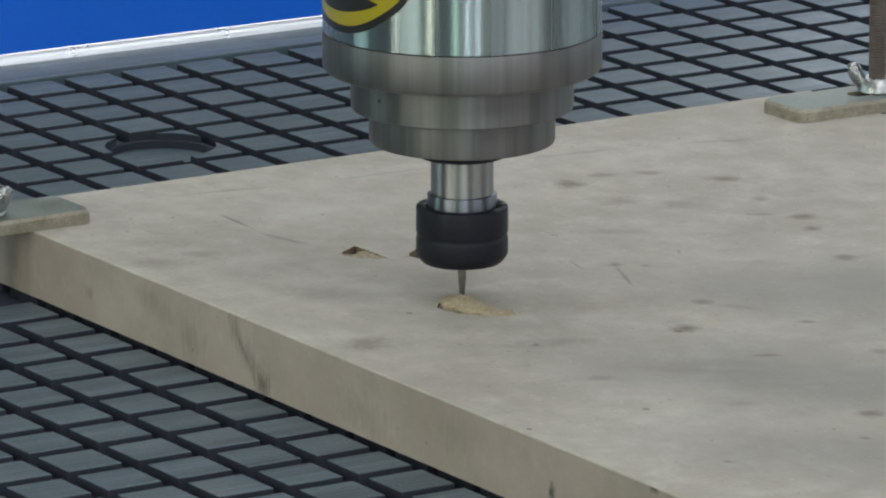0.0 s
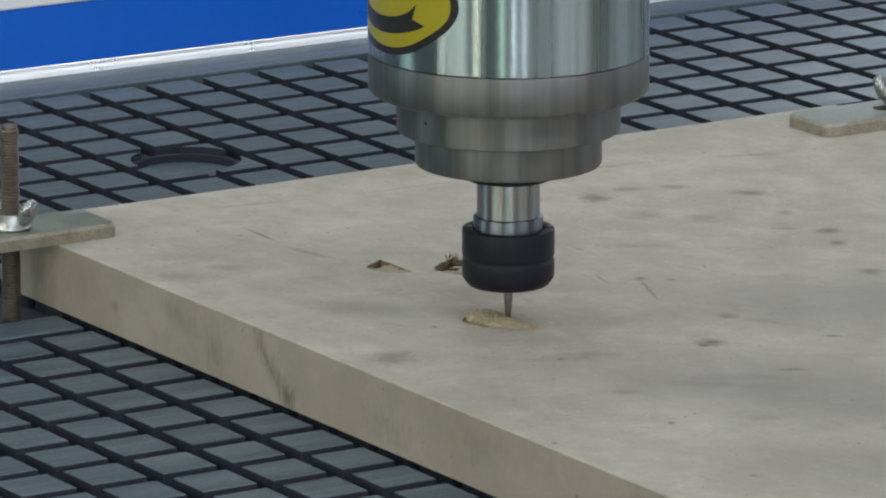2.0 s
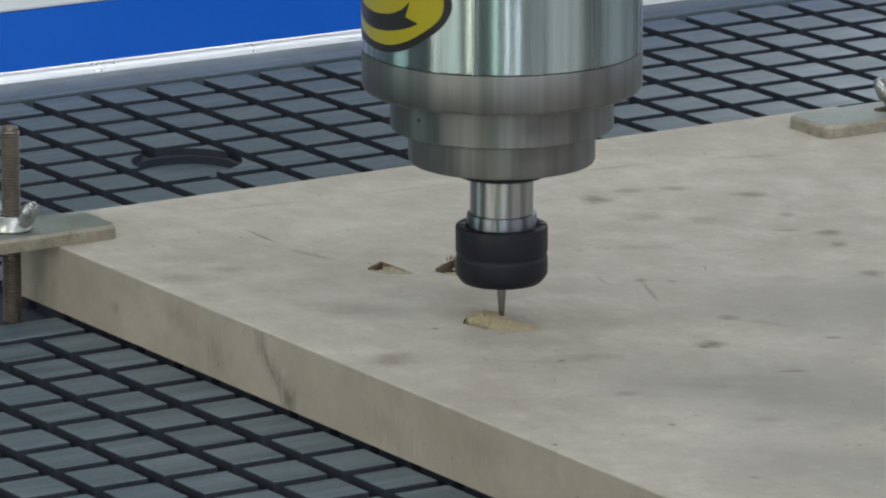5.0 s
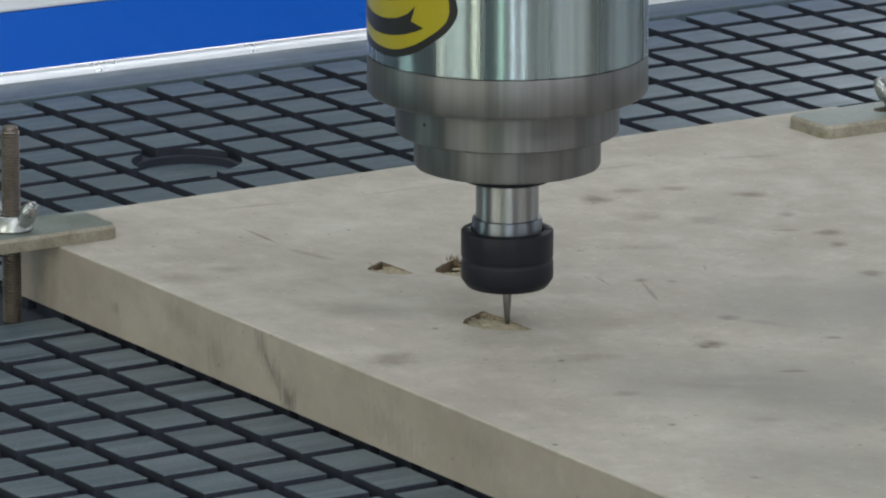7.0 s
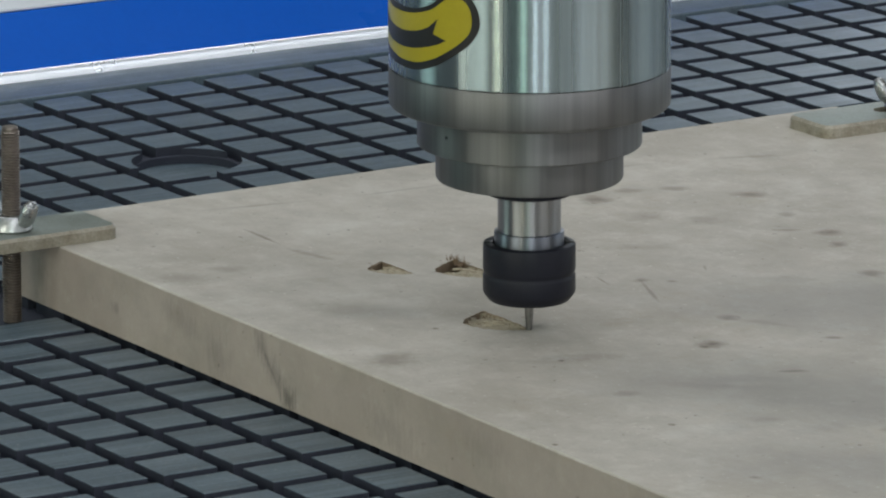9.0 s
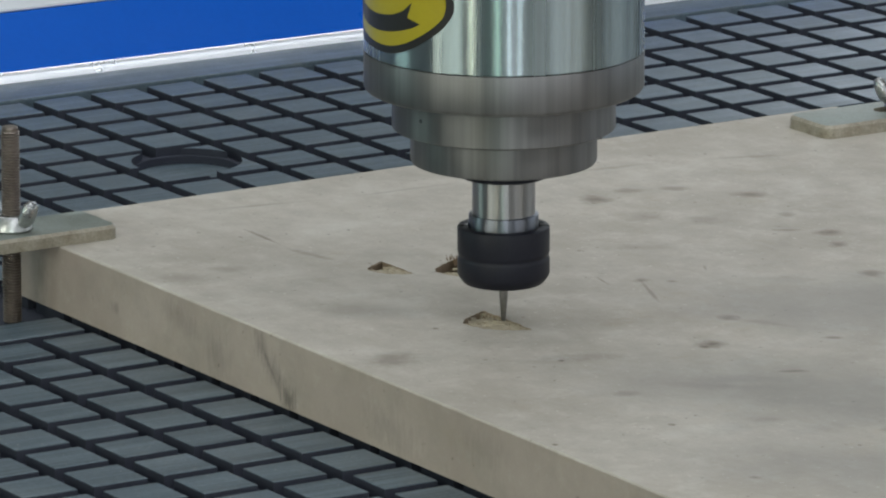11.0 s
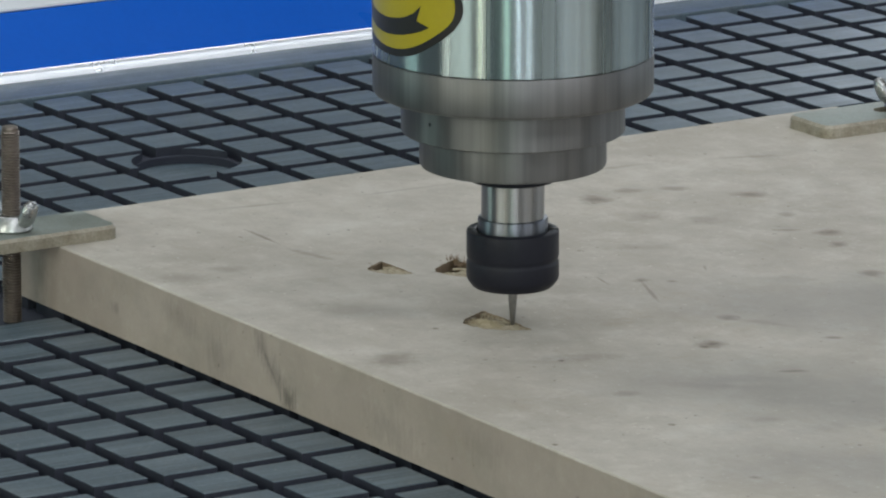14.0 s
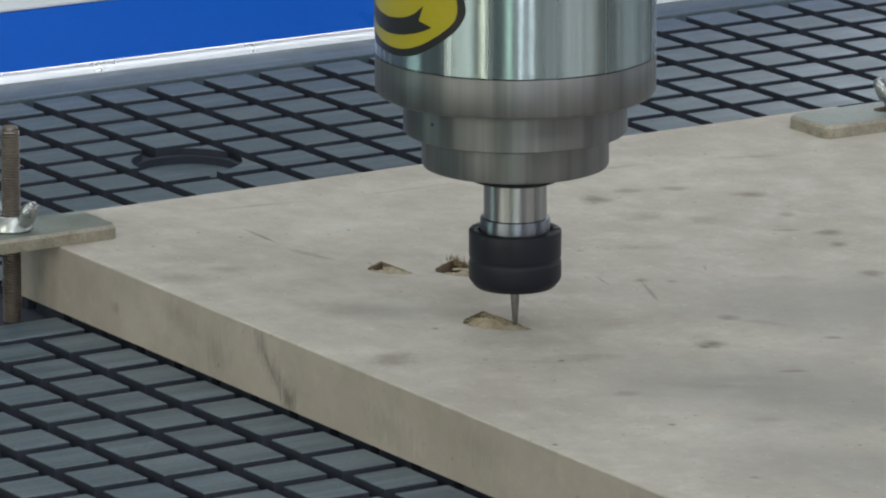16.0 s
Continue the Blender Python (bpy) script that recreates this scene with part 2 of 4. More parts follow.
def brushed(name, base, rough, lines=1.0, anis=0.75):
    """Turned stainless steel, brushed so that reflections draw out up and down."""
    k = Nodes(name, rough, 1.0)
    tc = k.n("ShaderNodeTexCoord").outputs["Object"]
    mp = k.n("ShaderNodeMapping")
    mp.inputs["Scale"].default_value = (170, 170, 1.2)
    k.t.links.new(tc, mp.inputs["Vector"])
    up = k.noise(mp.outputs[0], 1.0, 4.0, 0.6)
    mp2 = k.n("ShaderNodeMapping")
    mp2.inputs["Scale"].default_value = (8, 8, 1600)
    k.t.links.new(tc, mp2.inputs["Vector"])
    ring = k.noise(mp2.outputs[0], 1.0, 2.0)
    # upright grain tone also draws fine reflected lines into the base colour
    k.colour(k.mix(k.span(up, 0.35, 0.65), tuple(c * 0.74 for c in base), tuple(min(1.0, c * 1.06) for c in base)))
    k.rough(k.span(up, 0.2, 0.8, rough - 0.03, rough + 0.04))
    if lines:
        k.bump(ring, 0.06 * lines, 0.0003)
    k.b.inputs["Anisotropic"].default_value, k.b.inputs["Anisotropic Rotation"].default_value = anis, 0.25
    tg = k.t.nodes.new("ShaderNodeTangent")
    tg.direction_type, tg.axis = "RADIAL", "Z"
    k.t.links.new(tg.outputs[0], k.b.inputs["Tangent"])
    return k.m


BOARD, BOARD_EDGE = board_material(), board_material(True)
# brown core colour, darkened further to paint the shade inside the pits
CORE = plain("shaded_cut_fibreboard", (0.28, 0.21, 0.14), (0.13, 0.092, 0.06), 0.8, 0, 160.0, 1500.0, 0.5, own=False)
SHRED = plain("pale_wood_shred", (0.45, 0.395, 0.300), (0.27, 0.225, 0.160), 0.8, 0, 300.0, 1800.0, 0.4)
PALE_SHRED = plain("fresh_wood_curl", (0.56, 0.49, 0.37), (0.40, 0.335, 0.24), 0.8, 0, 300.0, 1800.0, 0.4)
FIBRE = plain("torn_brown_fibre", (0.24, 0.165, 0.11), (0.13, 0.085, 0.056), 0.85, 0, 300.0, 1800.0, 0.3)
DUST = plain("sawdust", (0.56, 0.475, 0.335), (0.38, 0.305, 0.195), 0.9, 0, 500.0, 2500.0, 0.8)
PALE_DUST = plain("settled_dust", (0.60, 0.57, 0.50), (0.46, 0.43, 0.37), 0.9, 0, 500.0, 2500.0, 0.4)
TILE = tile_material()
# sides of the squares and the port lip, darker than the tops
GROOVE = plain("black_groove_side", (0.040, 0.044, 0.060), (0.031, 0.034, 0.047), 0.8, 0, 60.0, 600.0, 0.2, own=False, spec=0.1)
# coloured lighter than the groove sides to offset the shade on the floor
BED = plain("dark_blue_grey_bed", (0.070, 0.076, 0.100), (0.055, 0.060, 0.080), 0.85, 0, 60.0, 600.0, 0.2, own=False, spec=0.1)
STEEL_BODY = brushed("polished_stainless_steel", (0.425, 0.500, 0.520), 0.26, 0.0, 1.0)
STEEL_RING = brushed("turned_stainless_steel", (0.228, 0.227, 0.226), 0.50, 0.5, 0.7)
# base colour darkened to carry the black nut's reflection
STEEL_COLLAR = brushed("reflection_darkened_steel", (0.17, 0.18, 0.205), 0.36, 0.6, 0.7)
STEEL_SHAFT = brushed("ground_steel", (0.38, 0.38, 0.385), 0.34, 1.0, 0.8)
BLACK_STEEL = plain("blackened_steel", (0.014, 0.0145, 0.022), (0.009, 0.0095, 0.015), 0.46, 0.0, 40.0, 700.0, 0.1, spec=0.2)
CARBIDE = plain("carbide", (0.30, 0.29, 0.28), (0.21, 0.205, 0.20), 0.35, 1.0, 200.0, 900.0, 0.1)
YELLOW = plain("yellow_vinyl", (0.395, 0.325, 0.016), (0.345, 0.285, 0.014), 0.32, 0, 60.0, 800.0, 0.05)
BLACK_VINYL = plain("black_vinyl", (0.014, 0.013, 0.013), (0.010, 0.010, 0.010), 0.38, 0, 60.0, 800.0, 0.05)
ZINC = plain("dull_zinc_plate", (0.28, 0.315, 0.29), (0.185, 0.20, 0.165), 0.45, 0.6, 70.0, 600.0, 0.25, rspan=0.2)
ZINC_EDGE = plain("worn_zinc_edge", (0.40, 0.365, 0.30), (0.19, 0.16, 0.115), 0.5, 0.35, 110.0, 800.0, 0.35, rspan=0.2)
ROD_STEEL = plain("oiled_threaded_steel", (0.25, 0.212, 0.185), (0.14, 0.115, 0.097), 0.42, 0.75, 120.0, 900.0, 0.15)
NUT_ZINC = plain("bright_zinc", (0.54, 0.55, 0.55), (0.34, 0.34, 0.34), 0.30, 0.9, 120.0, 900.0, 0.2)
BLUE = plain("blue_enamel", (0.001, 0.086, 0.47), (0.001, 0.076, 0.42), 0.30, 0, 8.0, 300.0, 0.04, spec=0.16, own=False)
ALU = plain("pale_aluminium", (0.86, 0.88, 0.92), (0.78, 0.81, 0.86), 0.30, 0.8, 30.0, 400.0, 0.02, own=False)
GREY_PAINT = plain("light_grey_enamel", (0.62, 0.64, 0.68), (0.56, 0.58, 0.62), 0.4, 0, 12.0, 300.0, 0.1, own=False)
PLASTER = plain("wall_plaster", (0.32, 0.33, 0.33), (0.26, 0.27, 0.27), 0.85, 0, 1.2, 40.0, 0.1, own=False)
CONCRETE = plain("painted_concrete_floor", (0.22, 0.24, 0.22), (0.16, 0.175, 0.16), 0.55, 0, 0.8, 30.0, 0.1, own=False)


# ---- mesh helpers ----
def box_bm(x0, x1, y0, y1, z0, z1, bevel=0.0, segs=2):
    bm = bmesh.new()
    bmesh.ops.create_cube(bm, size=1.0)
    for v in bm.verts:
        v.co = Vector((x0 if v.co.x < 0 else x1, y0 if v.co.y < 0 else y1, z0 if v.co.z < 0 else z1))
    if bevel:
        bmesh.ops.bevel(bm, geom=bm.edges[:], offset=bevel, segments=segs, affect="EDGES", profile=0.5)
    return bm


def lathe(profile, segs=96, closed=True):
    """A turned body about z from (radius, height) pairs, bottom to top."""
    bm = bmesh.new()
    rings = []
    for r, z in profile:
        if r < 1e-7:
            rings.append([bm.verts.new((0, 0, z))])
        else:
            rings.append([bm.verts.new((r * math.cos(2 * math.pi * i / segs), r * math.sin(2 * math.pi * i / segs), z)) for i in range(segs)])
    for a, b in zip(rings, rings[1:]):
        for i in range(segs):
            j = (i + 1) % segs
            quad = [a[i % len(a)], a[j % len(a)], b[j % len(b)], b[i % len(b)]]
            quad = [q for n_, q in enumerate(quad) if q not in quad[:n_]]
            if len(quad) > 2:
                bm.faces.new(quad)
    if closed:
        for ring, flip in ((rings[0], True), (rings[-1], False)):
            if len(ring) > 1:
                bm.faces.new(ring[::-1] if flip else ring)
    return bm


def prism(outline, z0, z1, bevel=0.0, segs=2):
    bm = bmesh.new()
    lo = [bm.verts.new((x, y, z0)) for x, y in outline]
    hi = [bm.verts.new((x, y, z1)) for x, y in outline]
    n_ = len(outline)
    bm.faces.new(lo[::-1])
    top = bm.faces.new(hi)
    for i in range(n_):
        bm.faces.new((lo[i], lo[(i + 1) % n_], hi[(i + 1) % n_], hi[i]))
    if bevel:
        bmesh.ops.bevel(bm, geom=list(top.edges), offset=bevel, segments=segs, affect="EDGES", profile=0.5)
    return bm


def mesh_of(name, bm, materials, smooth=35):
    bmesh.ops.recalc_face_normals(bm, faces=bm.faces[:])
    me = bpy.data.meshes.new(name)
    for m in materials if isinstance(materials, (list, tuple)) else [materials]:
        me.materials.append(m)
    if smooth:
        for f in bm.faces:
            f.smooth = True
        for e in bm.edges:
            if len(e.link_faces) == 2 and e.calc_face_angle(0) > radians(smooth):
                e.smooth = False
    bm.to_mesh(me)
    bm.free()
    return me


def part(name, bm, material, parent=None, label="", smooth=35, at=None):
    ob = new(name, mesh_of(name, bm, material, smooth))
    if parent:
        ob.parent = parent
    if at is not None:
        ob.matrix_basis = at
    return tagged(ob, label)


def structure(name, bm, material, label, category="", smooth=35):
    return tagged(part(name, bm, material, smooth=smooth), label, category, kind="structure")


# ---- the hall ----
def wall_pieces(along, span, at0, at1, openings):
    """One wall mesh with window openings: piers between, sill wall below, lintel above."""
    bm = bmesh.new()

    def add(a0, a1, z0, z1):
        b = box_bm(a0, a1, at0, at1, z0, z1) if along == "x" else box_bm(at0, at1, a0, a1, z0, z1)
        me = bpy.data.meshes.new("tmp")
        b.to_mesh(me), b.free()
        bm.from_mesh(me)
        bpy.data.meshes.remove(me)

    if not openings:
        add(span[0], span[1], ZF, ZC)
        return bm
    add(span[0], span[1], ZF, WLO)
    add(span[0], span[1], WHI, ZC)
    cuts = [span[0]] + [o[0] + k * o[1] for o in sorted(openings) for k in (-1, 1)] + [span[1]]
    for a0, a1 in zip(cuts[::2], cuts[1::2]):
        add(a0, a1, WLO, WHI)
    return bm


structure("floor", box_bm(X0 - 0.2, X1 + 0.2, Y0 - 0.2, Y1 + 0.2, ZF - 0.1, ZF), CONCRETE, "grey-green painted concrete workshop floor", "floor")
structure("wall_north", wall_pieces("x", (X0, X1), Y1, Y1 + 0.2, WINDOWS_NORTH), PLASTER, "plain grey plastered wall with added window openings", "wall")
structure("wall_east", wall_pieces("y", (Y0 - 0.2, Y1 + 0.2), X1, X1 + 0.2, WINDOWS_EAST), PLASTER, "plain grey plastered wall with added window openings", "wall")
structure("wall_south", wall_pieces("x", (X0, X1), Y0 - 0.2, Y0, WINDOWS_SOUTH), PLASTER, "plain grey plastered wall with added window openings", "wall")
structure("wall_west", wall_pieces("y", (Y0 - 0.2, Y1 + 0.2), X0 - 0.2, X0, WINDOWS_WEST), PLASTER, "plain grey plastered wall with added window openings", "wall")


def ceiling():
    bm = bmesh.new()
    cuts = [X0] + [c + s * w / 2 for c, w in SKYLIGHTS for s in (-1, 1)] + [X1]
    pieces = [(a, b, Y0, Y1) for a, b in zip(cuts[::2], cuts[1::2])]
    pieces += [(c - w / 2, c + w / 2, Y0, SKY_Y - 2.5) for c, w in SKYLIGHTS] + [(c - w / 2, c + w / 2, SKY_Y + 2.5, Y1) for c, w in SKYLIGHTS]
    for p in pieces:
        b = box_bm(*p, ZC, ZC + 0.15)
        me = bpy.data.meshes.new("tmp")
        b.to_mesh(me), b.free()
        bm.from_mesh(me)
        bpy.data.meshes.remove(me)
    structure("ceiling", bm, PLASTER, "plain grey ceiling with added long skylight openings", "ceiling")


ceiling()

# ---- vacuum table ----
S, W = 0.032, 0.0246   # pitch of the raised squares and their width
DEEP = 0.006           # depth of the grooves
TX0, TX1, TY0, TY1 = -0.056, 1.32, -0.72, 1.02
PORT = (0.120, 0.031, 0.0263)  # round suction port: x, y, radius
table = tagged(new("vacuum_table"), "grey-black gridded vacuum table of a routing machine", "machine table")
SUNK = -0.0078         # floor of the suction port


def bed_bm():
    """The slab under the squares, with the round port sunk into its face."""
    bm = bmesh.new()
    rect = [(TX0, TY0), (TX1, TY0), (TX1, TY1), (TX0, TY1)]
    ring = [(PORT[0] + PORT[2] * math.cos(i * math.pi / 32), PORT[1] + PORT[2] * math.sin(i * math.pi / 32)) for i in range(64)]
    hi, lo = [bm.verts.new((*p, -DEEP)) for p in rect], [bm.verts.new((*p, -0.045)) for p in rect]
    c_hi, c_lo = [bm.verts.new((*p, -DEEP)) for p in ring], [bm.verts.new((*p, SUNK)) for p in ring]
    edges = [bm.edges.new((r[i], r[(i + 1) % len(r)])) for r in (hi, c_hi) for i in range(len(r))]
    bmesh.ops.triangle_fill(bm, use_beauty=True, edges=edges)
    for a, b in ((lo, hi), (c_lo, c_hi)):
        for i in range(len(a)):
            j = (i + 1) % len(a)
            bm.faces.new((a[i], a[j], b[j], b[i]))
    bm.faces.new(lo), bm.faces.new(c_lo)
    return bm


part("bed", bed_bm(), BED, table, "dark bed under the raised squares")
EDGE = lambda y: -0.0745 + 0.0181 * (y - 0.036)   # the outer edge runs one degree off the grid
part("border", prism([(EDGE(TY0), TY0), (-0.0394, TY0), (-0.0394, TY1), (EDGE(TY1), TY1)], -DEEP + 0.0002, 0.0, 0.0004, 1), TILE, table, "plain grey border strip along the edge")
for lx in (TX0 + 0.06, TX1 - 0.06):
    for ly in (TY0 + 0.06, TY1 - 0.06):
        part("leg", box_bm(lx - 0.04, lx + 0.04, ly - 0.04, ly + 0.04, ZF, -0.045, 0.004), GREY_PAINT, table)


# ---- side beam behind the table ----
def side_beam():
    beam = tagged(new("side_beam"), "blue enamelled steel beam along the table's edge", "machine beam")
    beam.matrix_basis = pose(-0.0745, 0.036, 0, 0, 0, -1.037)
    bm = box_bm(-0.26, -0.0047, -0.95, 1.5, -0.30, 0.0280)
    for v in bm.verts:   # the upper part of the face leans back
        if v.co.z > 0 and v.co.x > -0.1:
            v.co.x -= 0.028
    cut = [bm.verts.new((-0.0047, y, 0.0040)) for y in (-0.95, 1.5)]
    bmesh.ops.delete(bm, geom=[f for f in bm.faces if abs(f.calc_center_median().y - 0.275) < 0.1 and f.calc_center_median().x > -0.05], context="FACES_ONLY")
    bm.verts.ensure_lookup_table()
    lo = sorted((v for v in bm.verts if v.co.z < -0.2 and v.co.x > -0.1), key=lambda v: v.co.y)
    hi = sorted((v for v in bm.verts if v.co.z > 0.02 and v.co.x > -0.1), key=lambda v: v.co.y)
    bm.faces.new((lo[0], lo[1], cut[1], cut[0])), bm.faces.new((cut[0], cut[1], hi[1], hi[0]))
    for i in (0, 1):
        bm.faces.new((lo[i], cut[i], hi[i]))
    part("beam_body", bm, BLUE, beam)
    part("cover", box_bm(-0.26, -0.0335, -0.95, 1.5, 0.0281, 0.0300, 0.0008), GREY_PAINT, beam, "light grey cover plate")
    bm = bmesh.new()   # a bar with a broad chamfer
    sec = [(-0.0003, -0.03), (-0.0003, 0.0002), (-0.0009, 0.0014), (-0.0036, 0.0042), (-0.0046, 0.0046), (-0.0046, -0.03)]
    rows = [[bm.verts.new((x, y, z)) for x, z in sec] for y in (-0.95, 1.5)]
    for i in range(6):
        bm.faces.new((rows[0][i], rows[0][(i + 1) % 6], rows[1][(i + 1) % 6], rows[1][i]))
    bm.faces.new(rows[0]), bm.faces.new(rows[1][::-1])
    part("edge_strip", bm, ALU, beam, "pale aluminium edge strip", smooth=60)


side_beam()


# ---- board with carved marks ----
def carve_outline(ox, oy, k):
    """The wedge that the cutter leaves: straight at the back, tapering to one end. Metres on the board."""
    base = [(0.0, 0.0), (0.008, 0.0004), (0.019, 0.0010), (0.030, 0.0008), (0.0382, 0.0004), (0.0350, -0.0068), (0.0310, -0.0120), (0.0265, -0.0155), (0.0200, -0.0178), (0.0137, -0.0185), (0.0090, -0.0145), (0.0050, -0.0085)]
    pts = []
    for (ax, ay), (bx, by) in zip(base, base[1:] + base[:1]):
        for s in (0.0, 0.2, 0.4, 0.6, 0.8):
            x, y = ax + (bx - ax) * s, ay + (by - ay) * s
            j = Vector((x * 900 + ox * 50, y * 900, 0.3))
            pts.append((ox + k * x + 0.0010 * noise.noise(j), oy + k * y + 0.0010 * noise.noise(j + Vector((7, 3, 1)))))
    return pts


CARVED = [carve_outline(0.5393, -0.0676, 1.0), carve_outline(0.4560, -0.0300, 0.98), carve_outline(0.4427, -0.0582, 0.70)]
# plunge holes of each pit, from its back corner at full size: x, y, radius, depth
HOLES = [[(0.0042, -0.0030, 0.0023, 0.0065), (0.0113, -0.0132, 0.0042, 0.0034)], [(0.0055, -0.0040, 0.0056, 0.0090), (0.0105, -0.0108, 0.0050, 0.0080)], [(0.0050, -0.0035, 0.0050, 0.0080), (0.0088, -0.0100, 0.0044, 0.0070)]]
BX0, BX1, BY0, BY1 = 0.293, 1.06, -0.162, 0.284


def work_board():
    board = tagged(new("wooden_board"), "thick stained fibreboard panel clamped flat on the table", "board")
    bm = bmesh.new()
    e = 0.0006
    edges = []

    def loop(pts, z):
        vs = [bm.verts.new((x, y, z)) for x, y in pts]
        made = [bm.edges.new((vs[i], vs[(i + 1) % len(vs)])) for i in range(len(vs))]
        return vs, made

    def rim(x0, x1, y0, y1):
        pts = []
        for a, b in (((x0, y0), (x1, y0)), ((x1, y0), (x1, y1)), ((x1, y1), (x0, y1)), ((x0, y1), (x0, y0))):
            pts += [(a[0] + (b[0] - a[0]) * i / 40, a[1] + (b[1] - a[1]) * i / 40) for i in range(40)]
        return pts

    outer = rim(BX0 + e, BX1 - e, BY0 + e, BY1 - e)
    vs, made = loop(outer, T)
    edges += made
    for pts in CARVED:
        edges += loop(pts, T)[1]
    bmesh.ops.triangle_fill(bm, use_beauty=True, use_dissolve=False, edges=edges)
    mid = [bm.verts.new((x, y, T - e)) for x, y in rim(BX0, BX1, BY0, BY1)]
    low = [bm.verts.new((x, y, 0.0)) for x, y in rim(BX0, BX1, BY0, BY1)]
    n_ = len(vs)
    for i in range(n_):
        j = (i + 1) % n_
        bm.faces.new((mid[i], mid[j], vs[j], vs[i]))
        bm.faces.new((low[i], low[j], mid[j], mid[i]))
    bm.faces.new(low[::-1])
    me = bpy.data.meshes.new("panel")
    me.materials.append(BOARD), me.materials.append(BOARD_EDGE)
    bm.normal_update()
    for f in bm.faces:
        f.material_index = 1 if abs(f.normal.z) < 0.3 else 0
        if f.normal.z < -0.5 and f.calc_center_median().z > 0.01:
            f.normal_flip()
    bm.to_mesh(me), bm.free()
    new("panel", me).parent = board
    # the pits under the openings: shallow ridged floors rising to the tip, with deep holes where the cutter plunged
    for pts, k, holes in zip(CARVED, (1.0, 0.98, 0.70), HOLES):
        bm = bmesh.new()
        ox, oy = pts[0]
        c = (ox + 0.0130 * k, oy - 0.0075 * k)
        rings = []
        for s in [1.0, 0.975, 0.945] + [0.91 - 0.035 * i for i in range(25)]:
            ring = []
            for x, y in pts:
                px, py = c[0] + (x - c[0]) * s, c[1] + (y - c[1]) * s
                fx = (px - ox) / (0.038 * k)
                d = 0.0016 * (1 - 0.6 * fx)
                for hx, hy, hr, deep in holes:
                    d += deep * math.exp(-(((px - ox) / k - hx) ** 2 + ((py - oy) / k - hy) ** 2) ** 2 / hr ** 4)
                wave = (px * 0.85 - py * 0.53) / (0.0027 * k) + 0.5 * noise.noise(Vector((px * 160, py * 160, 2)))
                d += 0.0012 * (2 * abs(wave % 1.0 - 0.5) - 0.5) + 0.0004 * noise.noise(Vector((px * 800, py * 800, 5)))
                ring.append(bm.verts.new((px, py, T - (max(0.0002, d * k) * min(1.0, (1 - s) / 0.05) if s < 1 else 0.0))))
            rings.append(ring)
        for a, b in zip(rings, rings[1:]):
            for i in range(len(a)):
                j = (i + 1) % len(a)
                f = bm.faces.new((a[i], a[j], b[j], b[i]))
                m = f.calc_center_median()
                wave = (m.x * 0.85 - m.y * 0.53) / (0.0027 * k) + 0.5 * noise.noise(Vector((m.x * 160, m.y * 160, 2)))
                # rim walls, deep holes and ridge troughs get the shade-darkened core colour
                f.material_index = 1 if m.z > T - 0.0030 * k and abs(wave % 1.0 - 0.5) < 0.41 and a is not rings[0] else 0
        bm.faces.new(rings[-1])
        part("carved_pit", bm, [CORE, SHRED], board, "freshly cut wedge-shaped pit with ridged floor", smooth=50)
    # thin pale curls lying in the pits
    rnd = random.Random(11)
    for pts, k in zip(CARVED, (1.0, 0.98, 0.70)):
        ox, oy = pts[0]
        for i in range(9):
            f = rnd.uniform(0.34, 0.74)
            x = ox + 0.038 * k * f
            y = oy - k * rnd.uniform(0.15, 0.85) * 0.0185 * min(1.0, (1 - f) / 0.42)
            length, a0, r0 = k * rnd.uniform(0.0040, 0.0085) * (1.15 - 0.6 * f), rnd.uniform(38, 74), k * rnd.uniform(0.00018, 0.00034)
            bm = bmesh.new()
            rings = []
            for j in range(7):
                q = j / 6 - 0.5
                a = radians(a0 + 60 * q)
                c = Vector((length * q * math.cos(a), length * q * math.sin(a), 0.0005 * math.cos(q * 3) + 0.0002 * noise.noise(Vector((i, j, 0.5)))))
                rr = r0 * (1 - (2 * q) ** 4 * 0.8)
                rings.append([bm.verts.new(c + Vector((-math.sin(a) * rr * math.cos(w2), math.cos(a) * rr * math.cos(w2), rr * math.sin(w2)))) for w2 in (n3 * math.pi / 3 for n3 in range(6))])
            for p_, q_ in zip(rings, rings[1:]):
                for n3 in range(6):
                    bm.faces.new((p_[n3], p_[(n3 + 1) % 6], q_[(n3 + 1) % 6], q_[n3]))
            bm.faces.new(rings[0]), bm.faces.new(rings[-1])
            part("wood_shred", bm, PALE_SHRED, board, "thin pale wood curl" if i == 0 else "", smooth=70, at=pose(x, y, T - 0.0013 * k * (1.3 - f)))
    # torn fibres standing at one pit
    bm = bmesh.new()
    rnd = random.Random(5)
    ox, oy = CARVED[1][0]
    for i in range(70):
        x, y = ox + rnd.uniform(-0.001, 0.011), oy + rnd.uniform(-0.003, 0.0012)
        h, w_ = rnd.uniform(0.0010, 0.0042) * (1.0 if x < ox + 0.006 else 0.6), 0.00026
        lean = Vector((rnd.uniform(-0.0015, 0.0015), rnd.uniform(-0.0015, 0.0015), h))
        a = Vector((x, y, T - 0.0008))
        q = [bm.verts.new(a + Vector((w_, 0, 0))), bm.verts.new(a + Vector((-w_, w_, 0))), bm.verts.new(a + Vector((-w_, -w_, 0))), bm.verts.new(a + lean)]
        for f in ((0, 1, 3), (1, 2, 3), (2, 0, 3)):
            bm.faces.new([q[n2] for n2 in f])
    part("torn_fibres", bm, FIBRE, board, "brown torn wood fibres at the pit's rim")
    return board


work_board()


